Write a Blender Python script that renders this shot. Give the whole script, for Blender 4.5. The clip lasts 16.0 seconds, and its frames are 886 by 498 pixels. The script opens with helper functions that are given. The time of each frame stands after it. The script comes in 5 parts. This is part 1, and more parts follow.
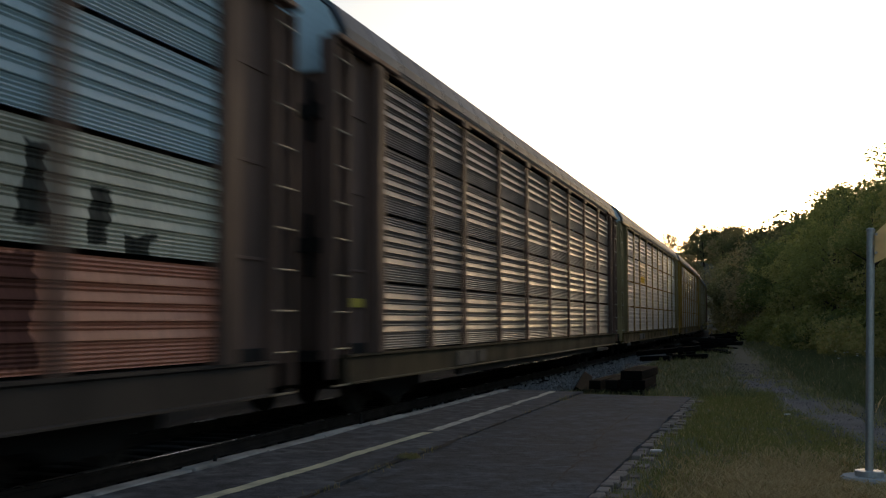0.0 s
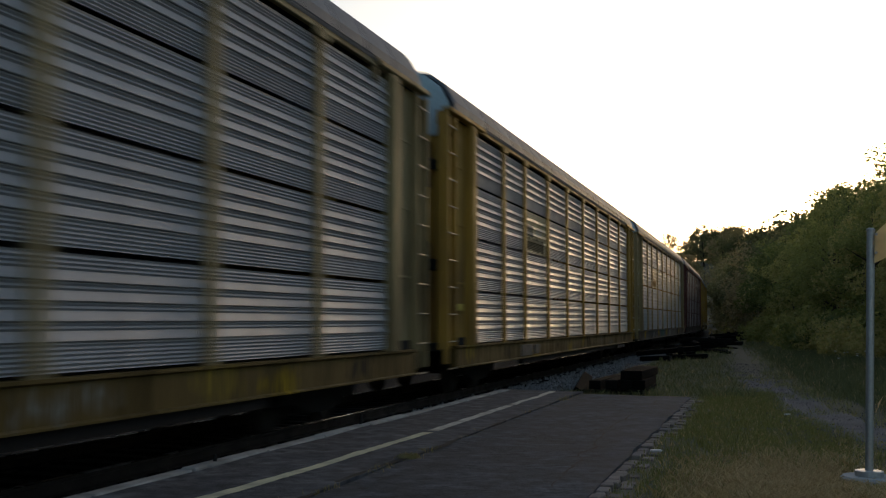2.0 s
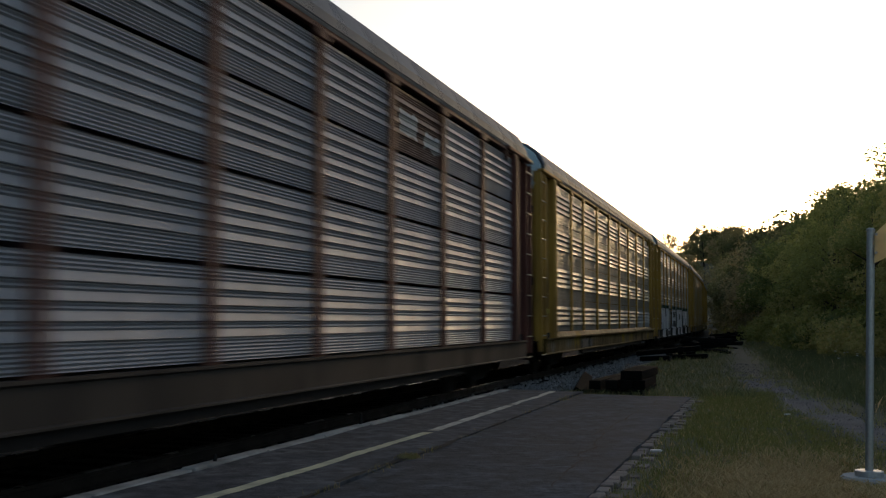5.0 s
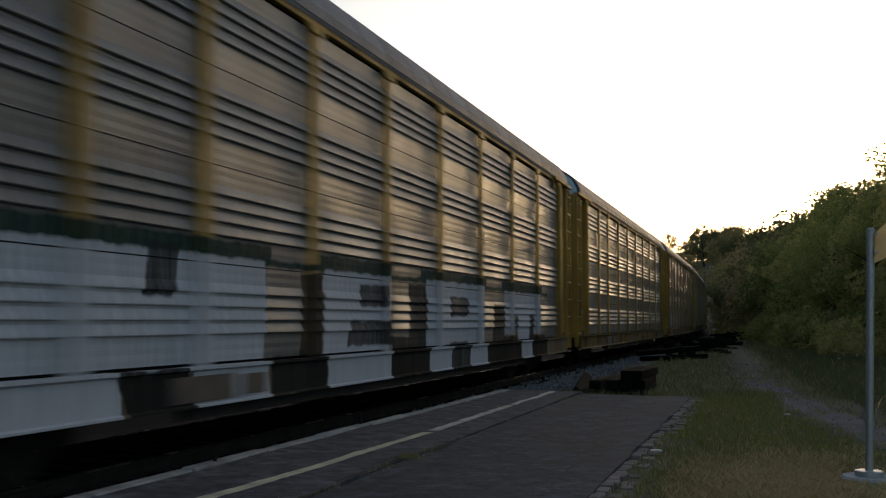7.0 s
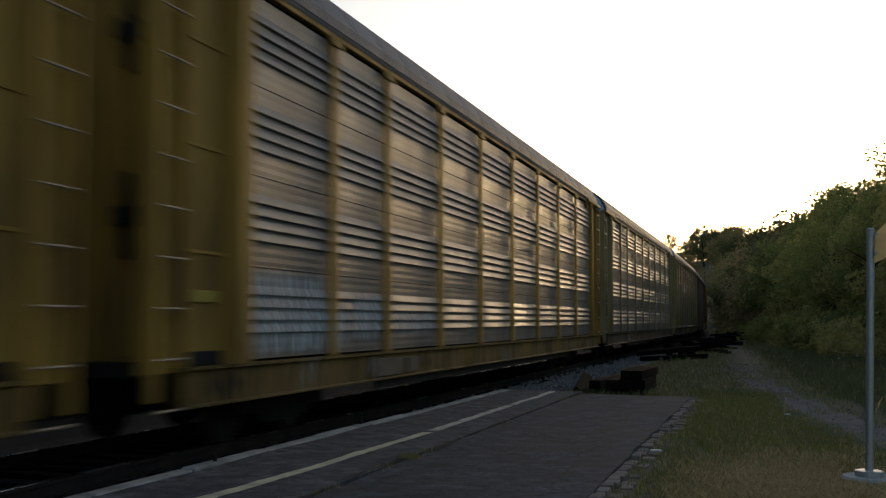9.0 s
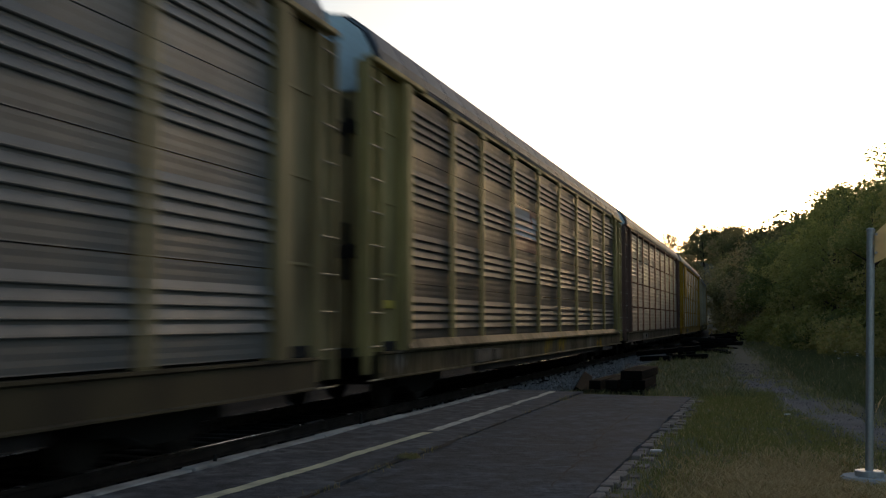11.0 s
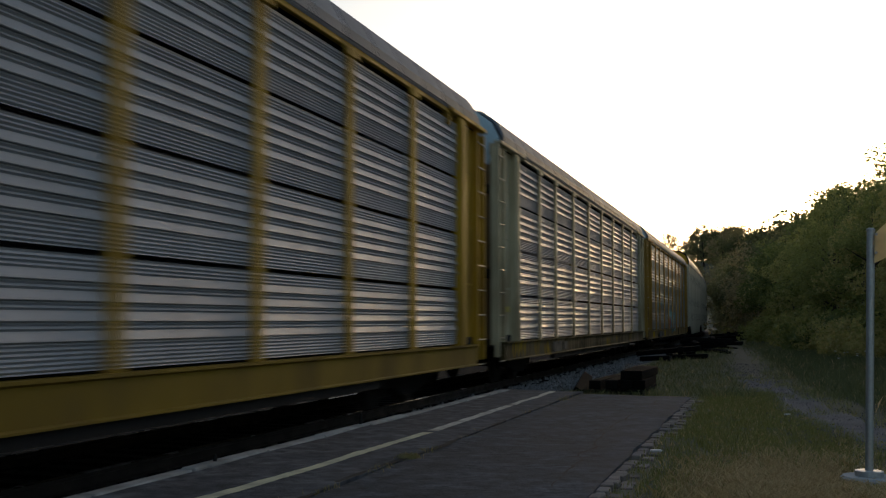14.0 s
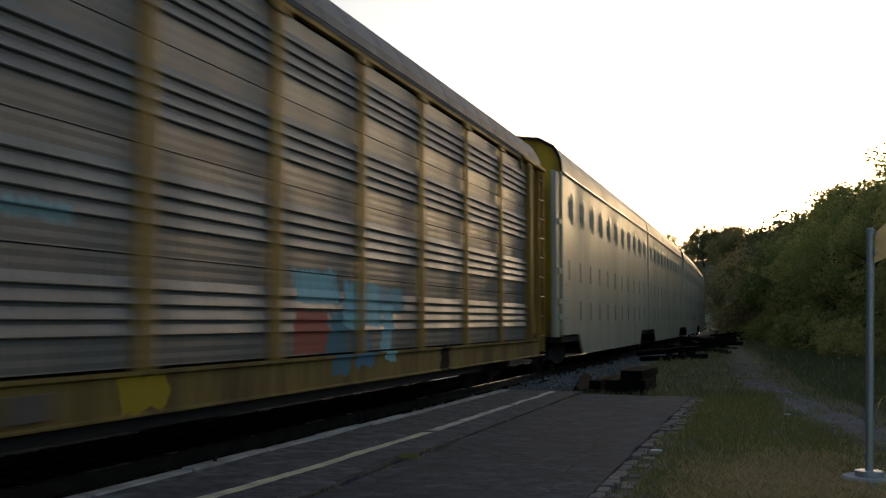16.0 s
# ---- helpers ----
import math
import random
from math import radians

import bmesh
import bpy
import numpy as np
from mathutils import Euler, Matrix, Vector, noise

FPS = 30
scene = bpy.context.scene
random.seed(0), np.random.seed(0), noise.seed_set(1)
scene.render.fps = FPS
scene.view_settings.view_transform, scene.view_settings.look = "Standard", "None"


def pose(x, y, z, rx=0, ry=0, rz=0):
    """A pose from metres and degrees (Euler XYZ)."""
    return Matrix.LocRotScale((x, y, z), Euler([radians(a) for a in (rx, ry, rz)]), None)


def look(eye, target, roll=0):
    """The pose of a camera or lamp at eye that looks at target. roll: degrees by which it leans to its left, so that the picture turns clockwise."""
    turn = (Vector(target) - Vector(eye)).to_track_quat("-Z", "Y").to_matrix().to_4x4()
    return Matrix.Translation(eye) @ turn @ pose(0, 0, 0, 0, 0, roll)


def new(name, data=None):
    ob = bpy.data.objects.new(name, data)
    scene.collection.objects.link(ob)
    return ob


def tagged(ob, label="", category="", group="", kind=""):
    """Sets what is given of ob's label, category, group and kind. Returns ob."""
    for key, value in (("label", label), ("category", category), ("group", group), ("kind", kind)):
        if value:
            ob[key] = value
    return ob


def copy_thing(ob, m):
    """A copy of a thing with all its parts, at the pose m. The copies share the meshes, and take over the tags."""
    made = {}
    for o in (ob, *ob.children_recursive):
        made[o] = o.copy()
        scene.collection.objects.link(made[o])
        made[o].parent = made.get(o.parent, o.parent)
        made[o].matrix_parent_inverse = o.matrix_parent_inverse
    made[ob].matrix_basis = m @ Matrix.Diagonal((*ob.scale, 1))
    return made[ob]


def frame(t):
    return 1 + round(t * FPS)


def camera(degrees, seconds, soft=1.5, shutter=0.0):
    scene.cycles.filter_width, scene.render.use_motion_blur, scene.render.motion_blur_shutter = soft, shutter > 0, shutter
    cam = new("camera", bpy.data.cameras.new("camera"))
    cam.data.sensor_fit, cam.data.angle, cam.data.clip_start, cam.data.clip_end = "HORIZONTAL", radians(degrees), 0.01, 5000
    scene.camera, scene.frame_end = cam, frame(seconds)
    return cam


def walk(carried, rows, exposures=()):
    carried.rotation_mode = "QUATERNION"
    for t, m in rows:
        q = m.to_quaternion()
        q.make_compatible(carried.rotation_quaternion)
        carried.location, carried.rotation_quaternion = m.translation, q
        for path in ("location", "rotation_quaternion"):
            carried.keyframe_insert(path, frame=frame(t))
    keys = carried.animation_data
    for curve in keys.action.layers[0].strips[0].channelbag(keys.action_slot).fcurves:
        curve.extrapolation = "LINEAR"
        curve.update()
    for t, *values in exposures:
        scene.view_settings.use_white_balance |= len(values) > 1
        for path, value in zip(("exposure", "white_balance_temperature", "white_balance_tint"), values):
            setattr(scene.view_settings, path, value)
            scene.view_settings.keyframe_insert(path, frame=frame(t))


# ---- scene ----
# World: metres, rail top at z = 0, track along +y on the near stretch, train side at x = -5.29.
# ---------------- camera ----------------
EYE = (0.0, 0.0, 1.38)
YAW, PITCH, ROLL = 16.15, 3.63, 0.0
cam = camera(42.8, 16.0, soft=1.2, shutter=0.45)
walk(cam, [(0.0, pose(*EYE, 90 + PITCH, 0, YAW) @ pose(0, 0, 0, 0, 0, ROLL)),
           (16.0, pose(*EYE, 90 + PITCH, 0, YAW) @ pose(0, 0, 0, 0, 0, ROLL))],
     exposures=[(0.0, 1.32), (16.0, 1.32)])

# ---------------- sky and sun ----------------
SUN_ELEV, SUN_AZ = 3.4, 4.0          # degrees; azimuth from +y towards +x
world = bpy.data.worlds.new("dusk_sky")
scene.world = world
world.use_nodes = True
wn = world.node_tree
sky = wn.nodes.new("ShaderNodeTexSky")
sky.sky_type = 'NISHITA'
sky.sun_disc = False
sky.sun_elevation = radians(SUN_ELEV)
sky.sun_rotation = radians(SUN_AZ)
sky.air_density, sky.dust_density, sky.ozone_density = 1.0, 2.0, 2.0
bg = wn.nodes["Background"]
bg.inputs["Strength"].default_value = 0.15
haze = wn.nodes.new("ShaderNodeHueSaturation")      # thin evening haze takes the colour out of the sky
haze.inputs["Saturation"].default_value = 0.8
wn.links.new(sky.outputs["Color"], haze.inputs["Color"])
wn.links.new(haze.outputs["Color"], bg.inputs["Color"])
sun = new("sun", bpy.data.lights.new("sun", 'SUN'))
sun.data.energy, sun.data.angle, sun.data.color = 0.9, radians(8), (1.0, 0.68, 0.34)
sun_dir = Vector((math.sin(radians(SUN_AZ)) * math.cos(radians(SUN_ELEV)),
                  math.cos(radians(SUN_AZ)) * math.cos(radians(SUN_ELEV)), math.sin(radians(SUN_ELEV))))
sun.matrix_world = look((0, 0, 60), Vector((0, 0, 60)) - sun_dir)

# ---------------- materials ----------------
def nodes_of(name):
    m = bpy.data.materials.new(name)
    m.use_nodes = True
    return m, m.node_tree, m.node_tree.nodes["Principled BSDF"]


def mixed(nt, fac, a, b):
    """A colour mix; a and b are sockets or colours."""
    mx = nt.nodes.new("ShaderNodeMix")
    mx.data_type = 'RGBA'
    if isinstance(fac, float):
        mx.inputs[0].default_value = fac
    else:
        nt.links.new(fac, mx.inputs[0])
    for i, c in ((6, a), (7, b)):
        if isinstance(c, tuple):
            mx.inputs[i].default_value = (*c, 1.0)
        else:
            nt.links.new(c, mx.inputs[i])
    return mx.outputs[2]


def noise_of(nt, vec, scale, detail=4.0, lo=0.35, hi=0.65, stretch=None):
    if stretch:
        mp = nt.nodes.new("ShaderNodeMapping")
        mp.inputs["Scale"].default_value = stretch
        nt.links.new(vec, mp.inputs["Vector"])
        vec = mp.outputs["Vector"]
    n = nt.nodes.new("ShaderNodeTexNoise")
    n.inputs["Scale"].default_value, n.inputs["Detail"].default_value = scale, detail
    nt.links.new(vec, n.inputs["Vector"])
    r = nt.nodes.new("ShaderNodeMapRange")
    r.inputs["From Min"].default_value, r.inputs["From Max"].default_value = lo, hi
    nt.links.new(n.outputs["Fac"], r.inputs["Value"])
    return r.outputs["Result"]


def maths(nt, op, a, b=0.0, c=0.0):
    n = nt.nodes.new("ShaderNodeMath")
    n.operation = op
    for i, v in enumerate((a, b, c)):
        if isinstance(v, (int, float)):
            n.inputs[i].default_value = v
        else:
            nt.links.new(v, n.inputs[i])
    return n.outputs[0]


def surface(name, base, worn, rough=0.7, metal=0.0, big=1.2, fine=18.0, amount=0.6, streak=False,
            bump=0.3, bump_scale=60.0, vary=0.15, car=None, patches=(), wobble=(0.45, 0.2), world_space=False, bump_dist=0.006, spec=0.4, grain_amt=0.45, grain_dark=0.62, soft=(0.05, 0.03), cover=(0.98, -0.12)):
    """Base colour broken by worn patches, grain, per-object variation and, on a car, sprayed patches (y0, y1, z0, z1, colour, lean)."""
    m, nt, b = nodes_of(name)
    tc = nt.nodes.new("ShaderNodeTexCoord")
    if car:
        tc.object = car
    vec = tc.outputs["Object"]
    if world_space:
        vec = nt.nodes.new("ShaderNodeNewGeometry").outputs["Position"]
    big_mask = noise_of(nt, vec, big, 5.0, 0.42, 0.68, (1, 1, 0.35) if streak else None)
    col = mixed(nt, maths(nt, 'MULTIPLY', big_mask, amount), base, worn)
    grain = noise_of(nt, vec, fine, 6.0, 0.3, 0.7, (1, 1, 0.12) if streak else None)
    dark = tuple(c * grain_dark for c in base)
    col = mixed(nt, maths(nt, 'MULTIPLY', grain, grain_amt), col, dark)
    rnd = nt.nodes.new("ShaderNodeObjectInfo").outputs["Random"]
    hsv = nt.nodes.new("ShaderNodeHueSaturation")
    nt.links.new(maths(nt, 'MULTIPLY_ADD', rnd, vary * 2, 1.0 - vary), hsv.inputs["Value"])
    nt.links.new(col, hsv.inputs["Color"])
    col = hsv.outputs["Color"]
    rough_s = maths(nt, 'MULTIPLY_ADD', big_mask, 0.18, rough)
    metal_s = metal
    if patches:
        wob = nt.nodes.new("ShaderNodeTexNoise")
        wob.inputs["Scale"].default_value = 3.0
        nt.links.new(vec, wob.inputs["Vector"])
        sub = nt.nodes.new("ShaderNodeVectorMath")
        sub.operation = 'MULTIPLY_ADD'
        sub.inputs[1].default_value = (0.0, wobble[0], wobble[1])
        nt.links.new(wob.outputs["Color"], sub.inputs[0])
        nt.links.new(vec, sub.inputs[2])
        sx = nt.nodes.new("ShaderNodeSeparateXYZ")
        nt.links.new(sub.outputs[0], sx.inputs[0])
        any_paint = None
        for y0, y1, z0, z1, colour, *lean in patches:
            along = sx.outputs["Y"]
            if lean:
                along = maths(nt, 'MULTIPLY_ADD', sx.outputs["Z"], -lean[0], maths(nt, 'ADD', along, lean[0] * (z0 + z1) / 2))
            my, mz = (maths(nt, 'MINIMUM', 1.0, maths(nt, 'MAXIMUM', 0.0, maths(nt, 'MULTIPLY_ADD', maths(nt, 'ABSOLUTE', maths(nt, 'SUBTRACT', v, mid)),
                      -1.0 / f, half / f + 0.5)))
                      for v, mid, half, f in ((along, (y0 + y1) / 2 + wobble[0] / 2, (y1 - y0) / 2, soft[0]),
                                              (sx.outputs["Z"], (z0 + z1) / 2 + wobble[1] / 2, (z1 - z0) / 2, soft[1])))
            k = maths(nt, 'MULTIPLY', my, mz)
            k = maths(nt, 'MULTIPLY', k, maths(nt, 'MULTIPLY_ADD', grain, cover[1], cover[0]))
            col = mixed(nt, k, col, colour)
            any_paint = k if any_paint is None else maths(nt, 'MAXIMUM', any_paint, k)
        if metal > 0:
            metal_s = maths(nt, 'MULTIPLY_ADD', any_paint, -metal, metal)
        rough_s = maths(nt, 'MULTIPLY_ADD', any_paint, 0.4, rough_s)
        nt.links.new(maths(nt, 'MULTIPLY_ADD', any_paint, -0.8 * spec, spec), b.inputs["Specular IOR Level"])
    else:
        b.inputs["Specular IOR Level"].default_value = spec
    nt.links.new(col, b.inputs["Base Color"])
    nt.links.new(rough_s, b.inputs["Roughness"])
    if isinstance(metal_s, float):
        b.inputs["Metallic"].default_value = metal_s
    else:
        nt.links.new(metal_s, b.inputs["Metallic"])
    if bump > 0:
        bp = nt.nodes.new("ShaderNodeBump")
        bp.inputs["Strength"].default_value, bp.inputs["Distance"].default_value = bump, bump_dist
        h = nt.nodes.new("ShaderNodeTexNoise")
        h.inputs["Scale"].default_value, h.inputs["Detail"].default_value = bump_scale, 6.0
        nt.links.new(vec, h.inputs["Vector"])
        nt.links.new(h.outputs["Fac"], bp.inputs["Height"])
        nt.links.new(bp.outputs["Normal"], b.inputs["Normal"])
    return m


def leafy(name, base, tip, trans=0.35):
    """Leaves: colour by clump, with light coming through."""
    m, nt, b = nodes_of(name)
    rnd = nt.nodes.new("ShaderNodeNewGeometry").outputs["Random Per Island"]
    obr = nt.nodes.new("ShaderNodeObjectInfo").outputs["Random"]
    col = mixed(nt, rnd, base, tip)
    hsv = nt.nodes.new("ShaderNodeHueSaturation")
    nt.links.new(maths(nt, 'MULTIPLY_ADD', obr, 0.95, 0.5), hsv.inputs["Value"])
    nt.links.new(maths(nt, 'MULTIPLY_ADD', obr, -0.075, 0.525), hsv.inputs["Hue"])
    nt.links.new(col, hsv.inputs["Color"])
    nt.links.new(hsv.outputs["Color"], b.inputs["Base Color"])
    b.inputs["Roughness"].default_value = 0.6
    tr = nt.nodes.new("ShaderNodeBsdfTranslucent")
    nt.links.new(hsv.outputs["Color"], tr.inputs["Color"])
    ms = nt.nodes.new("ShaderNodeMixShader")
    ms.inputs[0].default_value = trans
    out = nt.nodes["Material Output"]
    nt.links.new(b.outputs[0], ms.inputs[1])
    nt.links.new(tr.outputs[0], ms.inputs[2])
    nt.links.new(ms.outputs[0], out.inputs["Surface"])
    return m


M_ASPHALT = surface("asphalt", (0.034, 0.045, 0.058), (0.085, 0.107, 0.13), 0.85, big=2.2, fine=9, bump=0.9, bump_scale=30, amount=1.0, grain_amt=0.85, grain_dark=0.3, spec=0.18, bump_dist=0.014, world_space=True)
M_OLD_ASPHALT = surface("old_asphalt", (0.06, 0.067, 0.079), (0.135, 0.146, 0.162), 0.88, big=2.6, fine=8, bump=0.9, bump_scale=30, amount=1.0, grain_amt=0.85, grain_dark=0.3, spec=0.18, bump_dist=0.014, world_space=True)
M_KERB = surface("kerb_concrete", (0.33, 0.32, 0.305), (0.13, 0.125, 0.12), 0.88, big=2.5, fine=25, amount=0.8, bump=0.6, world_space=True)
M_BRICK = surface("edge_brick", (0.17, 0.135, 0.12), (0.2, 0.19, 0.175), 0.9, big=6, fine=40, vary=0.35, bump=0.6, world_space=True)
M_YELLOW_LINE = surface("worn_yellow_paint", (0.58, 0.54, 0.35), (0.26, 0.25, 0.2), 0.75, big=3.5, fine=30, amount=0.75, bump=0.4, world_space=True)
M_WHITE_LINE = surface("worn_white_paint", (0.6, 0.58, 0.5), (0.2, 0.19, 0.17), 0.75, big=5, fine=30, amount=0.9, bump=0.4, world_space=True)
M_EARTH = surface("earth_and_thatch", (0.095, 0.085, 0.052), (0.075, 0.08, 0.036), 0.95, big=0.35, fine=9, bump=0.8, bump_scale=20, world_space=True, bump_dist=0.03)
M_GRAVEL = surface("grey_gravel", (0.12, 0.118, 0.12), (0.05, 0.048, 0.042), 0.92, big=1.5, fine=30, bump=0.9, bump_scale=35, world_space=True, bump_dist=0.02)
# near-black puts the shade behind and under the cars into the bank's colour
M_BANK_SHADE = surface("bank_shade_black", (0.016, 0.015, 0.014), (0.028, 0.026, 0.023), 0.95, big=1.0, fine=20, bump=0.8, bump_scale=25, world_space=True, bump_dist=0.03, spec=0.1)
# ballast colour darkened to hold the shade below the train and platform edge
M_SHADED_BED = surface("shaded_ballast", (0.036, 0.033, 0.03), (0.02, 0.019, 0.018), 0.92, big=1.5, fine=30, bump=0.9, bump_scale=35, world_space=True, bump_dist=0.02)
M_STONE = surface("ballast_stone", (0.19, 0.19, 0.195), (0.1, 0.097, 0.094), 0.9, big=14, spec=0.2, fine=30, vary=0.3, world_space=True)
M_TIE = surface("creosoted_wood", (0.006, 0.0055, 0.005), (0.01, 0.009, 0.008), 0.95, big=3, fine=25, vary=0.35, bump=0.7, bump_scale=40, spec=0.05)
M_RAIL = surface("rail_steel", (0.03, 0.022, 0.018), (0.018, 0.015, 0.013), 0.6, metal=0.3, big=3, fine=30)
M_RAIL_TOP = surface("polished_rail_head", (0.62, 0.61, 0.6), (0.5, 0.49, 0.47), 0.18, metal=1.0, big=1, fine=30, amount=0.3, bump=0.0)
M_BLACK = surface("grimy_black_steel", (0.014, 0.013, 0.013), (0.026, 0.023, 0.02), 0.8, big=3, fine=25, spec=0.2)
M_WHEEL = surface("wheel_steel", (0.035, 0.03, 0.027), (0.02, 0.018, 0.017), 0.65, metal=0.3)
M_ROOF = surface("galvanised_roof", (0.145, 0.168, 0.205), (0.105, 0.118, 0.138), 0.6, metal=0.1, spec=0.2, big=0.8, fine=14, amount=0.5, bump=0.1)
M_CAP = surface("galvanised_end_cap", (0.4, 0.52, 0.58), (0.33, 0.42, 0.46), 0.5, metal=0.2, bump=0.1)
M_POLE = surface("galvanised_pole", (0.42, 0.43, 0.44), (0.33, 0.34, 0.35), 0.42, metal=0.7, big=5, fine=40, bump=0.1)
M_RUNG = surface("worn_rung_steel", (0.3, 0.26, 0.19), (0.18, 0.15, 0.11), 0.5, metal=0.3, big=5, fine=40, bump=0.1)
M_FOOT = surface("pale_concrete", (0.42, 0.42, 0.41), (0.3, 0.3, 0.29), 0.9, big=6, fine=40, bump=0.5, bump_scale=80)
M_LEAF = leafy("leaves", (0.18, 0.21, 0.05), (0.32, 0.32, 0.09), 0.55)
M_LEAF_FAR = leafy("far_leaves", (0.16, 0.16, 0.06), (0.27, 0.25, 0.1), 0.55)
M_GRASS = leafy("grass_blades", (0.12, 0.15, 0.03), (0.29, 0.27, 0.075), 0.25)
M_STRAW = leafy("dry_grass", (0.5, 0.33, 0.14), (0.75, 0.55, 0.29), 0.2)
M_WEED = leafy("weeds", (0.11, 0.145, 0.045), (0.26, 0.25, 0.1), 0.35)
M_BARK = surface("bark", (0.07, 0.055, 0.04), (0.04, 0.033, 0.026), 0.95, big=4, fine=20, bump=0.8)
M_WHITE_THING = surface("white_litter", (0.75, 0.75, 0.73), (0.6, 0.6, 0.58), 0.6, big=8, fine=40)
M_PETAL = surface("white_petals", (0.8, 0.8, 0.76), (0.7, 0.7, 0.62), 0.6, bump=0.0)


def backlit(name, base):
    """Thin plastic sheet that lets the sky behind it through."""
    m, nt, b = nodes_of(name)
    vec = nt.nodes.new("ShaderNodeTexCoord").outputs["Object"]
    col = mixed(nt, noise_of(nt, vec, 6.0), base, tuple(c * 0.8 for c in base))
    nt.links.new(col, b.inputs["Base Color"])
    b.inputs["Roughness"].default_value = 0.3
    tr = nt.nodes.new("ShaderNodeBsdfTranslucent")
    nt.links.new(col, tr.inputs["Color"])
    ms = nt.nodes.new("ShaderNodeMixShader")
    ms.inputs[0].default_value = 0.6
    nt.links.new(b.outputs[0], ms.inputs[1])
    nt.links.new(tr.outputs[0], ms.inputs[2])
    nt.links.new(ms.outputs[0], nt.nodes["Material Output"].inputs["Surface"])
    return m


M_SIGN = backlit("amber_sheet", (0.82, 0.66, 0.38))


# ---------------- mesh helpers ----------------
def box(bm, x0, x1, y0, y1, z0, z1, bevel=0.0):
    v = [bm.verts.new(p) for p in ((x0, y0, z0), (x1, y0, z0), (x1, y1, z0), (x0, y1, z0),
                                   (x0, y0, z1), (x1, y0, z1), (x1, y1, z1), (x0, y1, z1))]
    fs = [bm.faces.new([v[i] for i in f]) for f in ((0, 3, 2, 1), (4, 5, 6, 7), (0, 1, 5, 4), (1, 2, 6, 5), (2, 3, 7, 6), (3, 0, 4, 7))]
    if bevel:
        es = list({e for f in fs for e in f.edges})
        bmesh.ops.bevel(bm, geom=es, offset=bevel, segments=1, affect='EDGES')


def tube(bm, pts, radii, seg=8):
    """A tapered tube through pts, closed at both ends."""
    rings = []
    for i, p in enumerate(pts):
        p = Vector(p)
        d = (Vector(pts[min(i + 1, len(pts) - 1)]) - Vector(pts[max(i - 1, 0)])).normalized()
        u = d.orthogonal().normalized()
        w = d.cross(u)
        rings.append([bm.verts.new(p + radii[i] * (math.cos(a) * u + math.sin(a) * w))
                      for a in (2 * math.pi * k / seg for k in range(seg))])
    for a, b in zip(rings, rings[1:]):
        for k in range(seg):
            bm.faces.new((a[k], a[(k + 1) % seg], b[(k + 1) % seg], b[k]))
    bm.faces.new(list(reversed(rings[0])))
    bm.faces.new(rings[-1])


def sweep(bm, prof, y0, y1, closed=True):
    """A profile of (x, z) points drawn out along y."""
    a = [bm.verts.new((x, y0, z)) for x, z in prof]
    b = [bm.verts.new((x, y1, z)) for x, z in prof]
    n = len(prof)
    for i in range(n if closed else n - 1):
        j = (i + 1) % n
        bm.faces.new((a[i], a[j], b[j], b[i]))
    if closed:
        bm.faces.new(list(reversed(a)))
        bm.faces.new(b)


def finish(name, bm):
    bmesh.ops.recalc_face_normals(bm, faces=bm.faces[:])
    me = bpy.data.meshes.new(name)
    bm.to_mesh(me)
    bm.free()
    me.materials.append(None)
    return me


def put(name, me, mat, parent=None, at=(0, 0, 0), rz=0.0, label=""):
    """An object on the mesh me, with its own material."""
    ob = new(name, me)
    ob.material_slots[0].link = 'OBJECT'
    ob.material_slots[0].material = mat
    ob.matrix_basis = pose(*at, 0, 0, rz)
    if parent:
        ob.parent = parent
    if label:
        ob["label"] = label
    return ob


def part(name, bm, mat, parent, label=""):
    return put(name, finish(name, bm), mat, parent, label=label)


def quads(name, verts, mat, faces=None):
    me = bpy.data.meshes.new(name)
    if faces is None:
        faces = np.arange(len(verts)).reshape(-1, 4)
    me.from_pydata(np.asarray(verts).tolist(), [], np.asarray(faces).tolist())
    me.materials.append(mat)
    return me


# ---------------- track line ----------------
TRACK_X, PITCH_L, SPEED = -6.81, 28.65, 25.91
BEND_S, BEND_R = 55.0, 1700.0


def track(s, off=0.0, bend=True):
    """Place and heading of the track at the distance s along it; off: metres to its right."""
    if s < BEND_S:
        return TRACK_X + off, s, 0.0
    a = (s - BEND_S) / BEND_R
    return (TRACK_X + off * math.cos(a) - BEND_R * (1 - math.cos(a)),
            BEND_S + BEND_R * math.sin(a) + off * math.sin(a), math.degrees(a))


# ---------------- ground ----------------
def ground_z(x, y):
    tx = track(y)[0]
    z = -0.1
    if x < tx + 2.6:
        k = min(1.0, (tx + 2.6 - x) / 0.8)
        z -= 0.3 * k
    # added rise beyond the track, up to 7 m, blocks low sky light under the cars
    if x < tx - 3.4:
        z += min(7.0 if y < 70 else max(0.4, 7.0 - (y - 70) * 0.2), (tx - 3.4 - x) * 0.9)
    if y < 24 and x > -1.6:
        z += 0.09 * min(1.0, (24 - y) / 3)
    edge = wood_edge(y)
    if x > edge - 3 and y > 25:
        z += min(9.0, (x - edge + 3) * 0.16)
    if y > 190:
        z += min(8.0, (y - 190) * 0.06) * min(1.0, max(0.0, (abs(x - tx) - 6) / 14))
    if y > 330:
        z += 7 * min(1.0, (y - 330) / 100) * min(1.0, max(0.0, (x - tx - 5) / 14))
    return z + 0.05 * noise.noise((x * 0.6, y * 0.6, 0)) + 0.02 * noise.noise((x * 2.5, y * 2.5, 3))


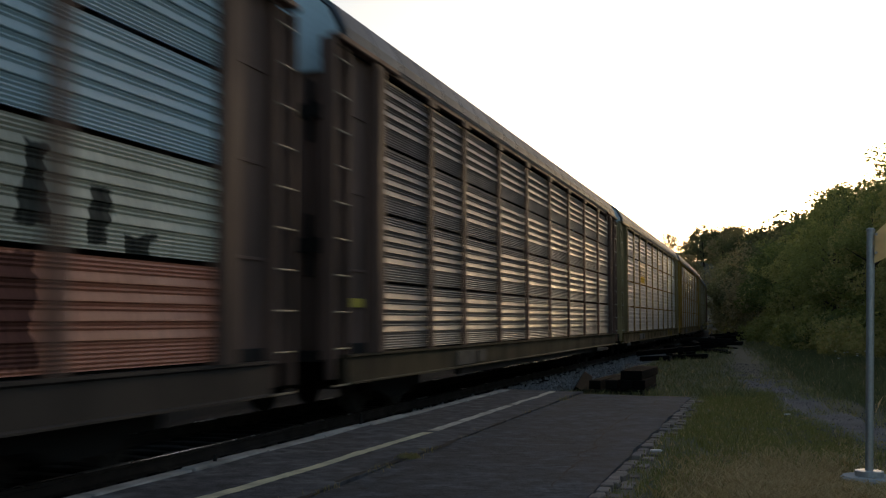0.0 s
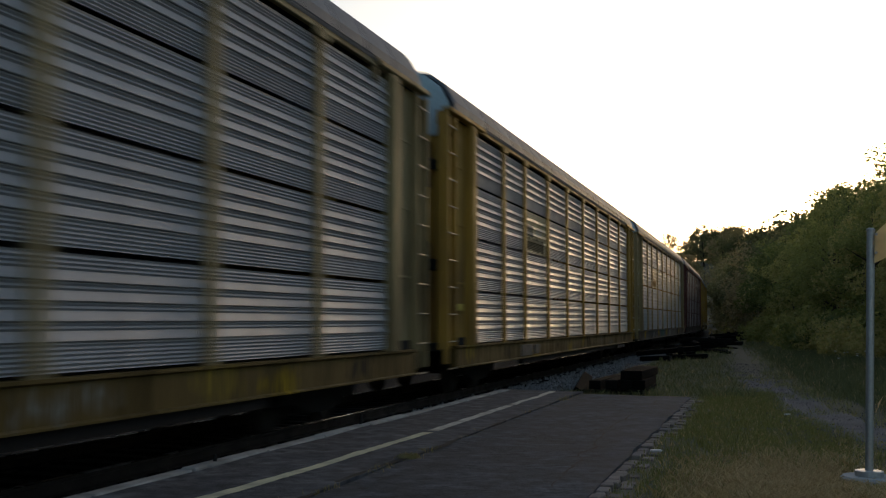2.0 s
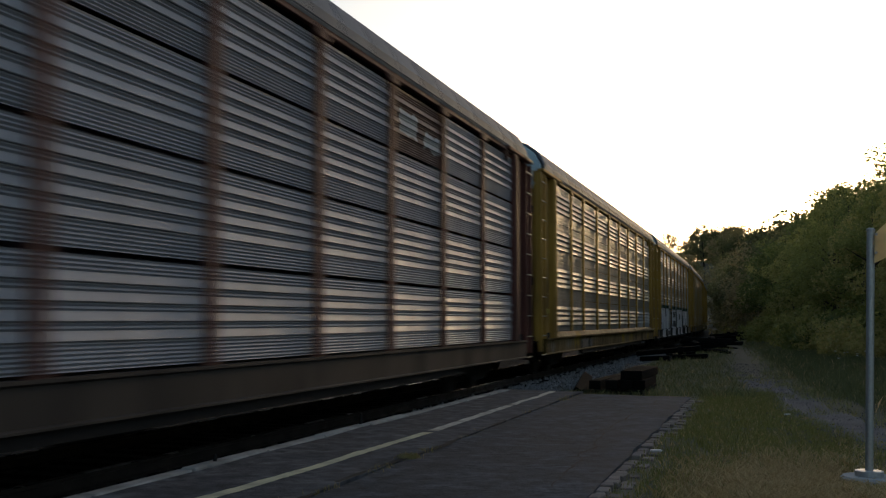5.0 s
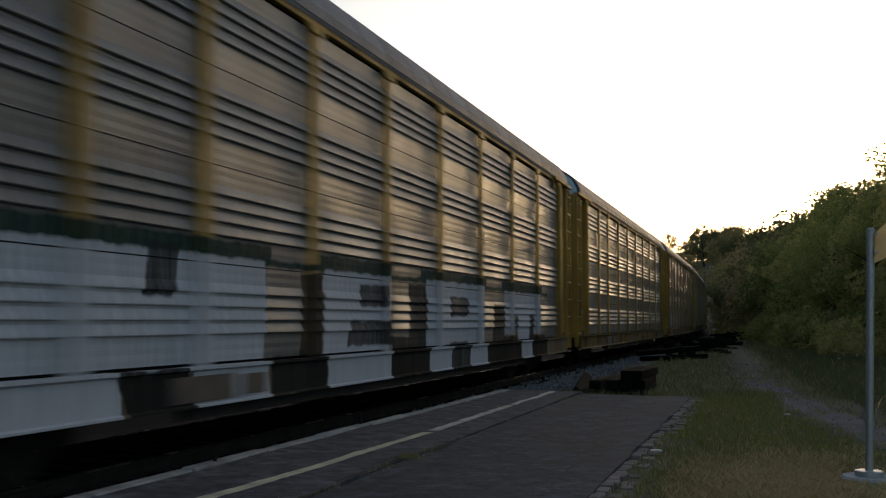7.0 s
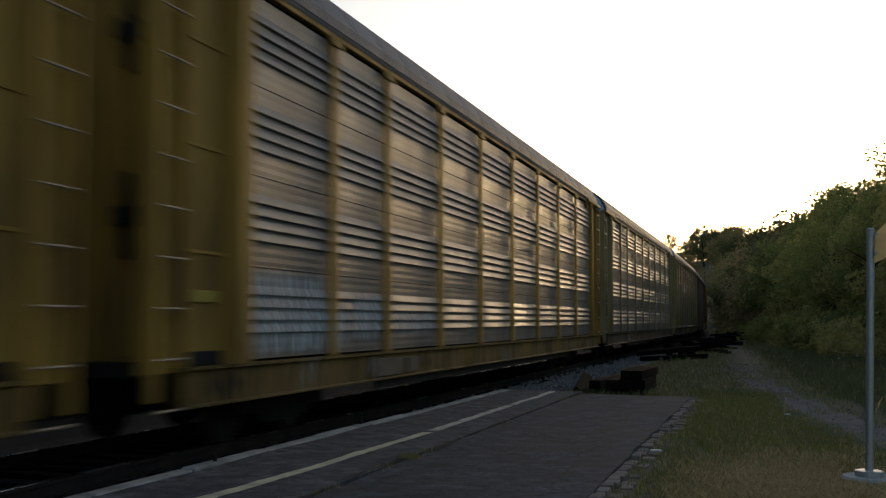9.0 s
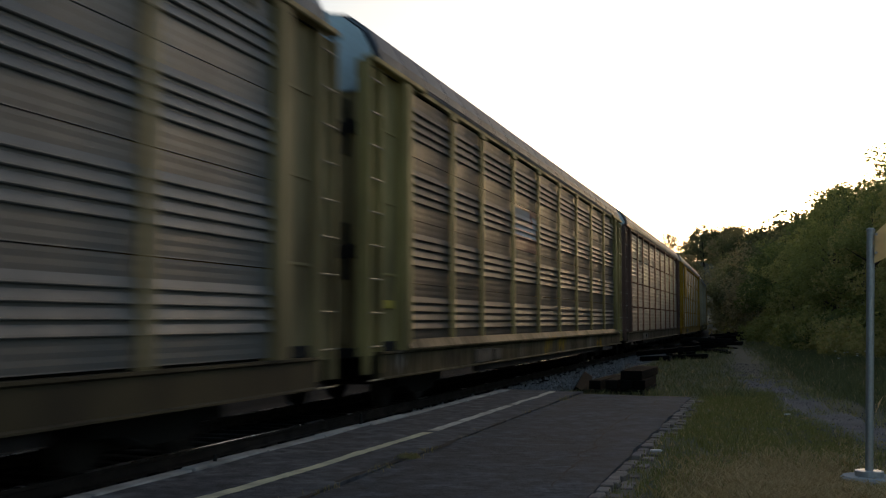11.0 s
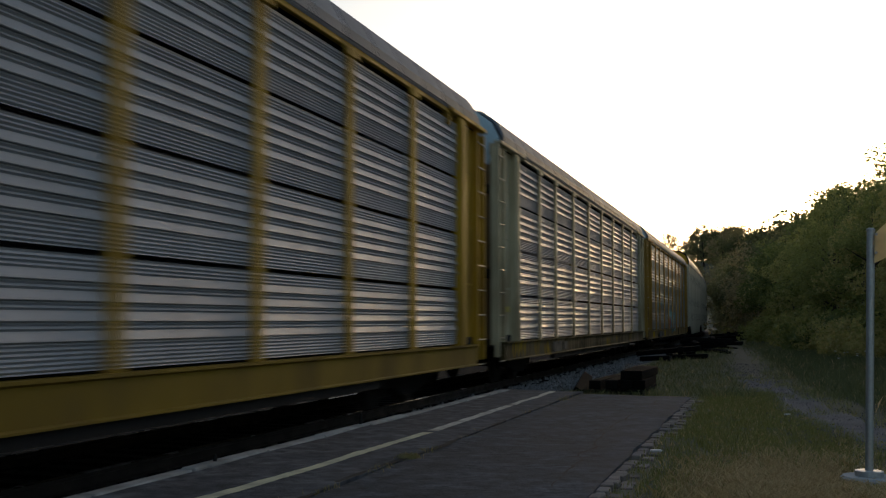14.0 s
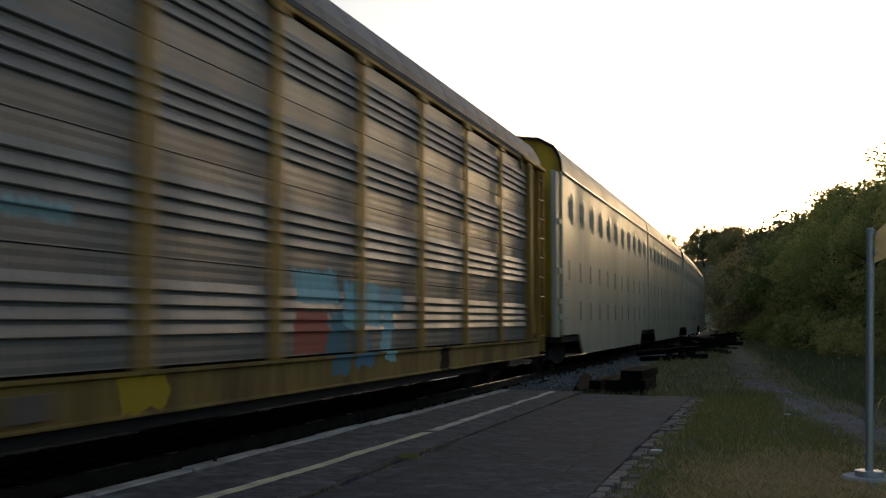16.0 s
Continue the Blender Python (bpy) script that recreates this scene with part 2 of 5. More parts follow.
def wood_edge(y):
    """x of the foot of the woods beside the line."""
    if y < 78:
        return 2.6 + (78 - max(y, 30)) * 0.105
    return 2.6 - (y - 78) * 0.094 - max(0, y - 150) ** 2 * 0.0006


def build_ground():
    xs = [-700, -300, -120, -90, -75, -65, -58, -52, -46, -40, -36, -32, -28, -24, -20, -18, -16, -14, -13] + [-12 + 0.5 * i for i in range(49)] + [14, 17, 21, 26, 33, 45, 70, 120, 300, 700]
    ys = [-700, -200, -60, -20, -8] + [-2 + 0.6 * i for i in range(60)] + [36 + 2.5 * i for i in range(30)] + [115 + 8 * i for i in range(48)] + [520, 600, 1000, 2500]
    verts = [(x, y, ground_z(x, y)) for y in ys for x in xs]
    w = len(xs)
    faces = [(j * w + i, j * w + i + 1, (j + 1) * w + i + 1, (j + 1) * w + i) for j in range(len(ys) - 1) for i in range(w - 1)]
    me = quads("ground", verts, M_EARTH, faces)
    me.shade_smooth()
    tagged(new("ground", me), "dark earth with thatch and weeds beside the line", "ground", kind="structure")


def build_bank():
    """Added bank, unseen, on the far side of the line: blocks sky light, shade in its black."""
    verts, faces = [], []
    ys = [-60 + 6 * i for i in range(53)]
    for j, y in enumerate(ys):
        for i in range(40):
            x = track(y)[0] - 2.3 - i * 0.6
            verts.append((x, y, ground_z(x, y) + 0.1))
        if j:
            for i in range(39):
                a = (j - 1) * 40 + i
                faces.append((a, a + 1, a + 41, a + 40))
    tagged(new("bank", quads("bank", verts, M_BANK_SHADE, faces)), "added unseen bank on the far side of the line, blackened to stand for shade", "bank", kind="structure")


def strip(name, line, width, mat, lift, label, cat, step=1.0):
    """A flat strip that lies on the ground along a line of (x, y) points."""
    verts, faces = [], []
    for k, (x, y) in enumerate(line):
        for u in (-1, -0.6, -0.2, 0.2, 0.6, 1):
            wob = width / 2 * u * (1 + 0.3 * noise.noise((y * 0.5, u, 1)))
            sink = -0.03 if abs(u) == 1 else 0.0
            verts.append((x + wob, y, ground_z(x + wob, y) + lift + sink + 0.015 * noise.noise((x + wob * 3, y * 3, 7))))
        if k:
            for i in range(5):
                a = (k - 1) * 6 + i
                faces.append((a, a + 1, a + 7, a + 6))
    ob = new(name, quads(name, verts, mat, faces))
    return tagged(ob, label, cat, kind="structure")


def stones(name, n, place, size, mat, label, seed):
    """Loose stones: rough lumps joined as one mass."""
    rng = np.random.default_rng(seed)
    base = np.array([(1, 0, 0), (-1, 0, 0), (0, 1, 0), (0, -1, 0), (0, 0, 1), (0, 0, -1)], float)
    tri = np.array([(0, 2, 4), (2, 1, 4), (1, 3, 4), (3, 0, 4), (2, 0, 5), (1, 2, 5), (3, 1, 5), (0, 3, 5)])
    vs, fs = [], []
    for i in range(n):
        x, y, z = place(rng)
        s = size * rng.uniform(0.5, 1.3)
        v = base * rng.uniform(0.6, 1.2, (6, 1)) * s
        a = rng.uniform(0, 6.28)
        c, q = math.cos(a), math.sin(a)
        v = v @ np.array([(c, q, 0), (-q, c, 0.25), (0, 0, 1)])
        vs.append(v + (x, y, z + s * 0.25))
        fs.append(tri + 6 * i)
    me = quads(name, np.concatenate(vs), mat, np.concatenate(fs))
    return tagged(new(name, me), label, "stones", kind="stuff")


def build_track():
    # ballast bed
    prof = [(-2.7, -0.42), (-1.75, -0.17), (1.75, -0.17), (2.75, -0.42)]
    verts, faces = [], []
    ss = [-60 + 3 * i for i in range(215)]
    for k, s in enumerate(ss):
        for j in range(13):
            o = -2.9 + 5.8 * j / 12
            z = np.interp(o, [p[0] for p in prof], [p[1] for p in prof])
            x, y, _ = track(s, o)
            verts.append((x, y, z + 0.03 * noise.noise((x * 2, y * 2, 5))))
        if k:
            for j in range(12):
                a = (k - 1) * 13 + j
                faces.append((a, a + 1, a + 14, a + 13))
    tagged(new("track_bed", quads("track_bed", verts, M_SHADED_BED, faces)), "crushed stone bed under the rails, coloured dark for the shade there", "track bed", kind="structure")

    def shoulder(rng):
        s = 18 + 60 * rng.random() ** 1.6
        o = rng.uniform(1.0, 3.6)
        x, y, _ = track(s, o)
        return x, y, float(np.interp(o, (1.75, 2.75, 3.6), (-0.17, -0.3, -0.13)))
    stones("ballast_stones", 6000, shoulder, 0.055, M_STONE, "loose grey ballast stones beside the rails", 3)
    # rails
    for side in (-0.755, 0.755):
        body, head = bmesh.new(), bmesh.new()
        foot = [(-0.07, -0.165), (0.07, -0.165), (0.07, -0.15), (0.012, -0.13), (0.012, -0.05), (0.035, -0.04), (0.035, -0.006),
                (-0.035, -0.006), (-0.035, -0.04), (-0.012, -0.05), (-0.012, -0.13), (-0.07, -0.15)]
        top = [(-0.034, -0.006), (0.034, -0.006), (0.03, 0.0), (-0.03, 0.0)]
        for bm, pr in ((body, foot), (head, top)):
            rings = []
            for s in [-60 + 8 * i for i in range(80)]:
                rings.append([bm.verts.new((*track(s, side + x)[:2], z)) for x, z in pr])
            for a, b in zip(rings, rings[1:]):
                for k in range(len(pr)):
                    bm.faces.new((a[k], a[(k + 1) % len(pr)], b[(k + 1) % len(pr)], b[k]))
        rail = tagged(put("rail", finish("rail", body), M_RAIL), "rusty steel rail with a polished head", "rail", "rails", "structure")
        part("rail_head", head, M_RAIL_TOP, rail, "polished running surface")
    # ties
    bm = bmesh.new()
    box(bm, -1.3, 1.3, -0.115, 0.115, -0.32, -0.155, 0.012)
    tie = finish("crosstie", bm)
    bed = bpy.data.objects["track_bed"]
    for i in range(150):
        s = -8 + 0.52 * i
        x, y, a = track(s)
        put("crosstie", tie, M_TIE, bed, (x, y, 0.004 * (i % 3)), a)


# ---------------- platform ----------------
PLAT_Z = 0.055


def build_platform():
    """Slab with a rough asphalt top, an older strip by the edge, a kerb, bricks and painted line."""
    def end_y(x):
        return 20.25 + (x + 1.25) * -0.13 + 0.07 * noise.noise((x * 3, 0, 4)) + (0.55 if x < -3.38 else 0.0)

    def slab(name, x0, x1, z, mat, label, n, cat, wob=0.0):
        verts, faces = [], []
        cols = [x0 + (x1 - x0) * i / n for i in range(n + 1)]
        rows = 90
        for j in range(rows + 1):
            for i, x in enumerate(cols):
                y = -6 + (end_y(x) + 6) * (j / rows)
                xx = x + (wob * noise.noise((y * 1.3, i, 2)) if i in (0, n) else 0)
                verts.append((xx, y, z + 0.012 * noise.noise((x * 1.1, y * 0.8, 9)) + 0.004 * noise.noise((x * 6, y * 6, 9))))
        w = n + 1
        for j in range(rows):
            for i in range(n):
                faces.append((j * w + i, j * w + i + 1, (j + 1) * w + i + 1, (j + 1) * w + i))
        top = len(verts)
        rim = list(range(w)) + [j * w + n for j in range(1, rows + 1)] + [rows * w + i for i in range(n - 1, -1, -1)] + [j * w for j in range(rows - 1, 0, -1)]
        for k in rim:
            v = verts[k]
            verts.append((v[0], v[1], -0.4))
        for k in range(len(rim)):
            a, b = rim[k], rim[(k + 1) % len(rim)]
            faces.append((a, top + k, top + (k + 1) % len(rim), b))
        ob = new(name, quads(name, verts, mat, faces))
        return tagged(ob, label, cat, kind="structure")
    pave = slab("pavement", -3.36, -1.36, PLAT_Z, M_ASPHALT, "dark patched asphalt platform with cracks", 14, "platform", 0.05)
    slab("platform_strip", -4.97, -3.40, PLAT_Z + 0.006, M_OLD_ASPHALT, "older grey asphalt strip along the platform edge", 10, "platform", 0.03)
    # kerb stones by the track
    bm = bmesh.new()
    box(bm, -0.075, 0.075, -0.74, 0.74, -0.36, 0.0, 0.012)
    kerb = finish("kerb_stone", bm)
    rng = random.Random(5)
    strip_ob = bpy.data.objects["platform_strip"]
    y = -5.2
    while y < 20.6:
        put("kerb_stone", kerb, M_KERB, strip_ob, (-5.09 + 0.0115 * y + rng.uniform(-0.012, 0.012), y, PLAT_Z + 0.022 + rng.uniform(-0.01, 0.01)), rng.uniform(-0.5, 0.5))
        y += 1.5
    # bricks along the grass
    bm = bmesh.new()
    box(bm, -0.06, 0.06, -0.106, 0.106, -0.12, 0.0, 0.008)
    brick = finish("brick", bm)
    y = 4.0
    while y < 20.1:
        for k in range(2):
            if rng.random() < (0.95, 0.55)[k]:
                b = put("brick", brick, M_BRICK, pave, (-1.315 + 0.125 * k + rng.uniform(-0.02, 0.02), y + rng.uniform(-0.02, 0.02),
                                                    PLAT_Z - 0.012 + rng.uniform(-0.022, 0.008) - 0.024 * k), rng.uniform(-7, 7))
                b.scale = (rng.uniform(0.85, 1.2), rng.uniform(0.7, 1.15), 1)
        y += 0.215
    # painted line, worn through towards the end
    for name, y0, y1, x, w, mat, label in (("painted_line", -5.5, 12.9, 0.0, 0.125, M_YELLOW_LINE, "worn pale yellow safety line"),
                                           ("painted_line", 13.1, 17.3, 0.0, 0.135, M_WHITE_LINE, "worn cream safety line"),
                                           ("painted_line", 17.5, 20.9, 0.0, 0.115, M_WHITE_LINE, "worn cream safety line")):
        verts, faces = [], []
        n = int((y1 - y0) / 0.07)
        for j in range(n + 1):
            yy = y0 + (y1 - y0) * j / n
            for u in (-1, 1):
                xx = float(np.interp(yy, (5, 7.8, 9.6, 13, 21), (-4.09, -4.05, -3.97, -3.92, -3.93))) + x + u * w / 2 + 0.022 * noise.noise((yy * 2.2, u * 5, 1)) + 0.012 * noise.noise((yy * 9, u * 5, 1))
                verts.append((xx, yy, PLAT_Z + 0.0125 + 0.012 * noise.noise((xx * 1.1, yy * 0.8, 9)) + 0.004 * noise.noise((xx * 6, yy * 6, 9))))
            if j:
                a = 2 * (j - 1)
                faces.append((a, a + 1, a + 3, a + 2))
        tagged(new(name, quads(name, verts, mat, faces)), label, "painted line", kind="structure")
    # cracks
    def crack(y0, y1, x0, x1, w, seed):
        verts, faces = [], []
        n = 60
        for j in range(n + 1):
            u = j / n
            x = x0 + (x1 - x0) * u + 0.09 * noise.noise((u * 7, seed, 0)) + 0.03 * noise.noise((u * 30, seed, 0))
            y = y0 + (y1 - y0) * u + 0.1 * noise.noise((u * 6, seed, 5))
            ww = w * (0.35 + abs(noise.noise((u * 12, seed, 9))) * 2)
            for q in (-1, 1):
                xx = x + q * ww * (0.3 if abs(x1 - x0) > abs(y1 - y0) else 1)
                yy = y + q * ww * (1 if abs(x1 - x0) > abs(y1 - y0) else 0.3)
                verts.append((xx, yy, PLAT_Z + 0.006 + 0.012 * noise.noise((xx * 1.1, yy * 0.8, 9)) + 0.004 * noise.noise((xx * 6, yy * 6, 9))))
            if j:
                a = 2 * (j - 1)
                faces.append((a, a + 1, a + 3, a + 2))
        put("crack", quads("crack", verts, None, faces), M_BLACK, pave)
    crack(6.0, 21.0, -3.4, -3.42, 0.035, 1)
    for k, (y0, y1, x0, x1) in enumerate(((8.0, 8.6, -3.3, -1.5), (11.2, 11.0, -3.3, -1.5), (13.9, 14.5, -3.3, -2.1), (16.8, 16.9, -3.3, -1.5),
                                          (9.0, 13.5, -1.7, -1.9), (13.0, 19.5, -2.0, -1.8), (10.0, 10.3, -2.9, -2.2), (12.2, 12.5, -2.7, -1.9))):
        crack(y0, y1, x0, x1, 0.012, k + 4)
    # short steel pin by the edge
    bm = bmesh.new()
    tube(bm, [(0, 0, -0.02), (0, 0, 0.1), (0.005, 0, 0.16)], [0.022, 0.02, 0.014], 8)
    pin = tagged(put("edge_pin", finish("edge_pin", bm), M_BLACK, at=(-4.97, 13.45, PLAT_Z)), "short dark steel pin at the platform kerb", "pin")
    copy_thing(pin, pose(-4.96, 9.55, PLAT_Z - 0.07))


# ---------------- autorack cars ----------------
# Car space: x across (track side of the camera is +x), y from the first panel's front edge backwards, z over the rail.
BAYS = [2.4, 2.1] + [2.75] * 7
POSTS = [sum(BAYS[:i]) for i in range(len(BAYS) + 1)]
LAST = POSTS[-1]
FRONT, REAR = -1.95, LAST + 1.7
SILL_LO, SILL_HI, EAVE = 0.55, 0.94, 5.03
ROW = (EAVE - 0.11 - SILL_HI) / 4
SIDE_X = 1.5
cache = {}


def once(key, make):
    if key not in cache:
        bm = bmesh.new()
        make(bm)
        cache[key] = finish(key.split(":")[0], bm)
    return cache[key]


def rib_profile(kind):
    """(height, outward) points up one side screen."""
    h = ROW - (0.05 if kind == "fine" else 0.014)
    ribs = [h * (1 - f) for f in ((0.2, 0.37, 0.54, 0.71) if kind == "fine" else (0.25, 0.39, 0.53, 0.67))]
    w, out = (0.036, 0.026) if kind == "fine" else (0.054, 0.036)
    pts, z = [(0.0, -0.02), (0.0, 0.0)], 0.012
    step, amp = (0.019, 0.007) if kind == "fine" else (0.05, 0.0015)
    k = 0
    while z < h - 0.008:
        r = next((c for c in ribs if abs(z - c) < w + step * 0.5), None)
        if r is not None:
            pts += [(r - w, 0.0), (r - w + 0.1 * w, 0.8 * out), (r - w + 0.3 * w, out), (r - 0.3 * w, 0.86 * out), (r + 0.4 * w, 0.42 * out), (r + w, 0.0)]
            z = r + w + step
            continue
        pts.append((z, amp if k % 2 else -amp))
        k += 1
        z += step
    return pts + [(h, 0.0), (h, -0.02)]


def panel_mesh(kind, length):
    def make(bm):
        pr = rib_profile(kind)
        a = [bm.verts.new((o, 0.0, z)) for z, o in pr]
        b = [bm.verts.new((o, length, z)) for z, o in pr]
        for i in range(len(pr) - 1):
            bm.faces.new((a[i], b[i], b[i + 1], a[i + 1]))
    key = f"side_panel:{kind}{length:.2f}"
    if key not in cache:
        bm = bmesh.new()
        make(bm)
        me = bpy.data.meshes.new("side_panel")
        bm.to_mesh(me)
        bm.free()
        me.materials.append(None)
        cache[key] = me
    return cache[key]


ROOF = [(1.535, 5.09), (1.53, 5.22), (1.36, 5.53), (1.06, 5.75), (0.55, 5.84), (0, 5.86)]
ROOF = ROOF + [(-x, z) for x, z in reversed(ROOF[:-1])]


def mk_roof(bm):
    """Arched roof of overlapping cross-corrugated sheets."""
    inner = [(x * 0.985, z - 0.04) for x, z in reversed(ROOF)]
    sweep(bm, [(x * 0.995, z - 0.01) for x, z in ROOF] + inner, FRONT + 0.35, REAR - 0.35)


def mk_roof_sheet(bm):
    sweep(bm, [(x * 1.004, z + 0.012) for x, z in ROOF] + [(x * 0.997, z - 0.004) for x, z in reversed(ROOF)], 0, 1.09)


def mk_chord(bm):
    box(bm, SIDE_X - 0.08, SIDE_X + 0.004, -0.35, LAST + 0.2, EAVE - 0.045, EAVE + 0.05, 0.008)


def mk_hood(bm):
    box(bm, SIDE_X - 0.1, SIDE_X + 0.075, 0, 2.5, EAVE - 0.03, EAVE + 0.055, 0.016)
    box(bm, SIDE_X - 0.2, SIDE_X + 0.02, 0, 0.12, EAVE - 0.25, EAVE + 0.0, 0.01)


def mk_sill(bm):
    pr = [(SIDE_X - 0.1, SILL_LO), (SIDE_X + 0.06, SILL_LO), (SIDE_X + 0.06, SILL_LO + 0.02), (SIDE_X + 0.02, SILL_LO + 0.035),
          (SIDE_X + 0.02, SILL_HI - 0.05), (SIDE_X + 0.055, SILL_HI - 0.03), (SIDE_X + 0.055, SILL_HI), (SIDE_X - 0.1, SILL_HI)]
    sweep(bm, pr, FRONT + 0.55, REAR - 0.55)


def mk_step_sill(bm):
    pr = [(SIDE_X - 0.1, SILL_LO - 0.12), (SIDE_X - 0.0, SILL_LO - 0.12), (SIDE_X - 0.0, SILL_LO), (SIDE_X - 0.1, SILL_LO)]
    sweep(bm, pr, 4.2, LAST - 4.2)


def mk_flange(bm):
    sweep(bm, [(SIDE_X, SILL_HI + 0.004), (SIDE_X + 0.1, SILL_HI + 0.004), (SIDE_X + 0.1, SILL_HI + 0.03), (SIDE_X + 0.02, SILL_HI + 0.16), (SIDE_X, SILL_HI + 0.16)], -0.3, LAST + 0.3)


def mk_deck(bm):
    box(bm, -SIDE_X + 0.12, SIDE_X - 0.12, FRONT + 0.1, REAR - 0.1, 0.86, 0.99)
    box(bm, -0.35, 0.35, FRONT - 0.1, REAR + 0.1, 0.45, 0.86)


# slab added inside the car to stop sky light through the eave gaps
def mk_sky_stop(bm):
    box(bm, -SIDE_X + 0.06, SIDE_X - 0.06, FRONT + 0.4, REAR - 0.4, EAVE - 0.035, EAVE - 0.005)


def mk_post(bm):
    """A hat-section post between two bays."""
    sweep_z = [(-0.1, 0.0), (-0.095, 0.045), (0.095, 0.045), (0.1, 0.0)]
    a = [bm.verts.new((o - 0.02, y, 0.0)) for y, o in sweep_z]
    b = [bm.verts.new((o - 0.02, y, EAVE - SILL_HI)) for y, o in sweep_z]
    for i in range(4):
        j = (i + 1) % 4
        bm.faces.new((a[i], a[j], b[j], b[i]))
    bm.faces.new(a)
    bm.faces.new(b)
    box(bm, -0.01, 0.05, -0.2, 0.2, EAVE - SILL_HI - 0.16, EAVE - SILL_HI - 0.04, 0.01)


def mk_corner(bm):
    box(bm, -0.12, 0.05, -0.4, 0.0, -0.02, EAVE - SILL_HI, 0.02)
    box(bm, 0.05, 0.075, -0.34, -0.24, 0.0, EAVE - SILL_HI - 0.1, 0.006)


def mk_end_panel(bm):
    box(bm, -0.2, -0.1, 0, 0.9, 0.12, EAVE - SILL_HI)


def mk_crossbar(bm):
    box(bm, -0.1, -0.08, 0.02, 0.88, 0, 0.035, 0.004)


def mk_kick_plate(bm):
    box(bm, -0.1, -0.06, 0.1, 0.8, 0.0, 0.14, 0.01)


def mk_placard(bm):
    box(bm, -0.095, -0.07, 0.18, 0.72, 0.62, 0.74, 0.005)


def mk_ladder_panel(bm):
    box(bm, -0.16, -0.09, 0, 0.62, -0.05, EAVE - SILL_HI - 0.05)
    for y in (0.02, 0.54):
        box(bm, -0.09, 0.02, y, y + 0.06, -0.3, EAVE - SILL_HI - 0.05, 0.006)


def mk_rung(bm):
    tube(bm, [(0.0, 0.08, 0), (0.0, 0.54, 0)], [0.014, 0.014], 6)


def mk_door(bm):
    """One leaf of the folding end door, ribbed."""
    box(bm, 0.0, 1.36, -0.03, 0.03, 0, 3.75)


def mk_door_rib(bm):
    box(bm, 0, 0.08, -0.06, -0.03, 0.05, 3.7, 0.006)


def mk_latch(bm):
    box(bm, -0.16, 0.16, -0.13, -0.06, -0.1, 0.1, 0.02)
    box(bm, -0.03, 0.03, -0.16, -0.06, -0.4, 0.4, 0.008)


def mk_cap(bm):
    """Sheet that closes the roof's end above the doors."""
    pr = [(1.25, 4.62), *[(x * 0.97, z - 0.05) for x, z in ROOF[1:-1]], (-1.25, 4.62)]
    a = [bm.verts.new((x, 0, z)) for x, z in pr]
    b = [bm.verts.new((x, 0.04, z)) for x, z in pr]
    for i in range(len(pr)):
        j = (i + 1) % len(pr)
        bm.faces.new((a[i], a[j], b[j], b[i]))
    bm.faces.new(list(reversed(a)))
    bm.faces.new(b)


def mk_truck(bm):
    for s in (-1, 1):
        x0, x1 = sorted((s * 0.98, s * 1.13))
        v = [(-1.25, 0.34), (-1.25, 0.56), (-0.5, 0.74), (0.5, 0.74), (1.25, 0.56), (1.25, 0.34), (0.85, 0.34), (0.42, 0.2), (-0.42, 0.2), (-0.85, 0.34)]
        a = [bm.verts.new((x0, y, z)) for y, z in v]
        b = [bm.verts.new((x1, y, z)) for y, z in v]
        for i in range(len(v)):
            j = (i + 1) % len(v)
            bm.faces.new((a[i], a[j], b[j], b[i]))
        bm.faces.new(list(reversed(a)))
        bm.faces.new(b)
    box(bm, -1.0, 1.0, -0.2, 0.2, 0.36, 0.5)


def mk_axle(bm):
    tube(bm, [(-1.1, 0, 0), (1.1, 0, 0)], [0.075, 0.075], 10)


def mk_wheel(bm):
    tube(bm, [(-0.085, 0, 0), (-0.055, 0, 0), (-0.05, 0, 0), (0.05, 0, 0)], [0.445, 0.445, 0.42, 0.415], 28)
    tube(bm, [(0.05, 0, 0), (0.09, 0, 0)], [0.14, 0.12], 14)


def mk_coupler(bm):
    box(bm, -0.12, 0.12, -0.55, 0.3, 0.62, 0.86, 0.03)
    box(bm, -0.2, 0.06, -0.72, -0.5, 0.58, 0.9, 0.04)


def mk_tank(bm):
    tube(bm, [(0.9, -0.9, 0.5), (0.9, -0.8, 0.5), (0.9, 0.8, 0.5), (0.9, 0.9, 0.5)], [0.12, 0.2, 0.2, 0.12], 12)


def mk_sill_plate(bm):
    box(bm, 0, 0.022, 0, 1.25, 0.05, 0.3, 0.005)
    box(bm, 0, 0.03, 1.45, 2.0, 0.07, 0.28, 0.005)


def mirror_mesh(key, fn):
    """The piece turned round for the far side."""
    k = key + ":far"
    if k not in cache:
        me = once(key, fn).copy()
        co = np.empty(len(me.vertices) * 3)
        me.vertices.foreach_get("co", co)
        co = co.reshape(-1, 3)
        co[:, 0] *= -1
        me.vertices.foreach_set("co", co.ravel())
        me.flip_normals()
        cache[k] = me
    return cache[k]


def both(name, fn, mat, parent, x=0.0, y=0.0, z=0.0, label=""):
    a = put(name, once(name, fn), mat, parent, (x, y, z), label=label)
    b = put(name, mirror_mesh(name, fn), mat, parent, (-x, y, z), label=label)
    return a, b


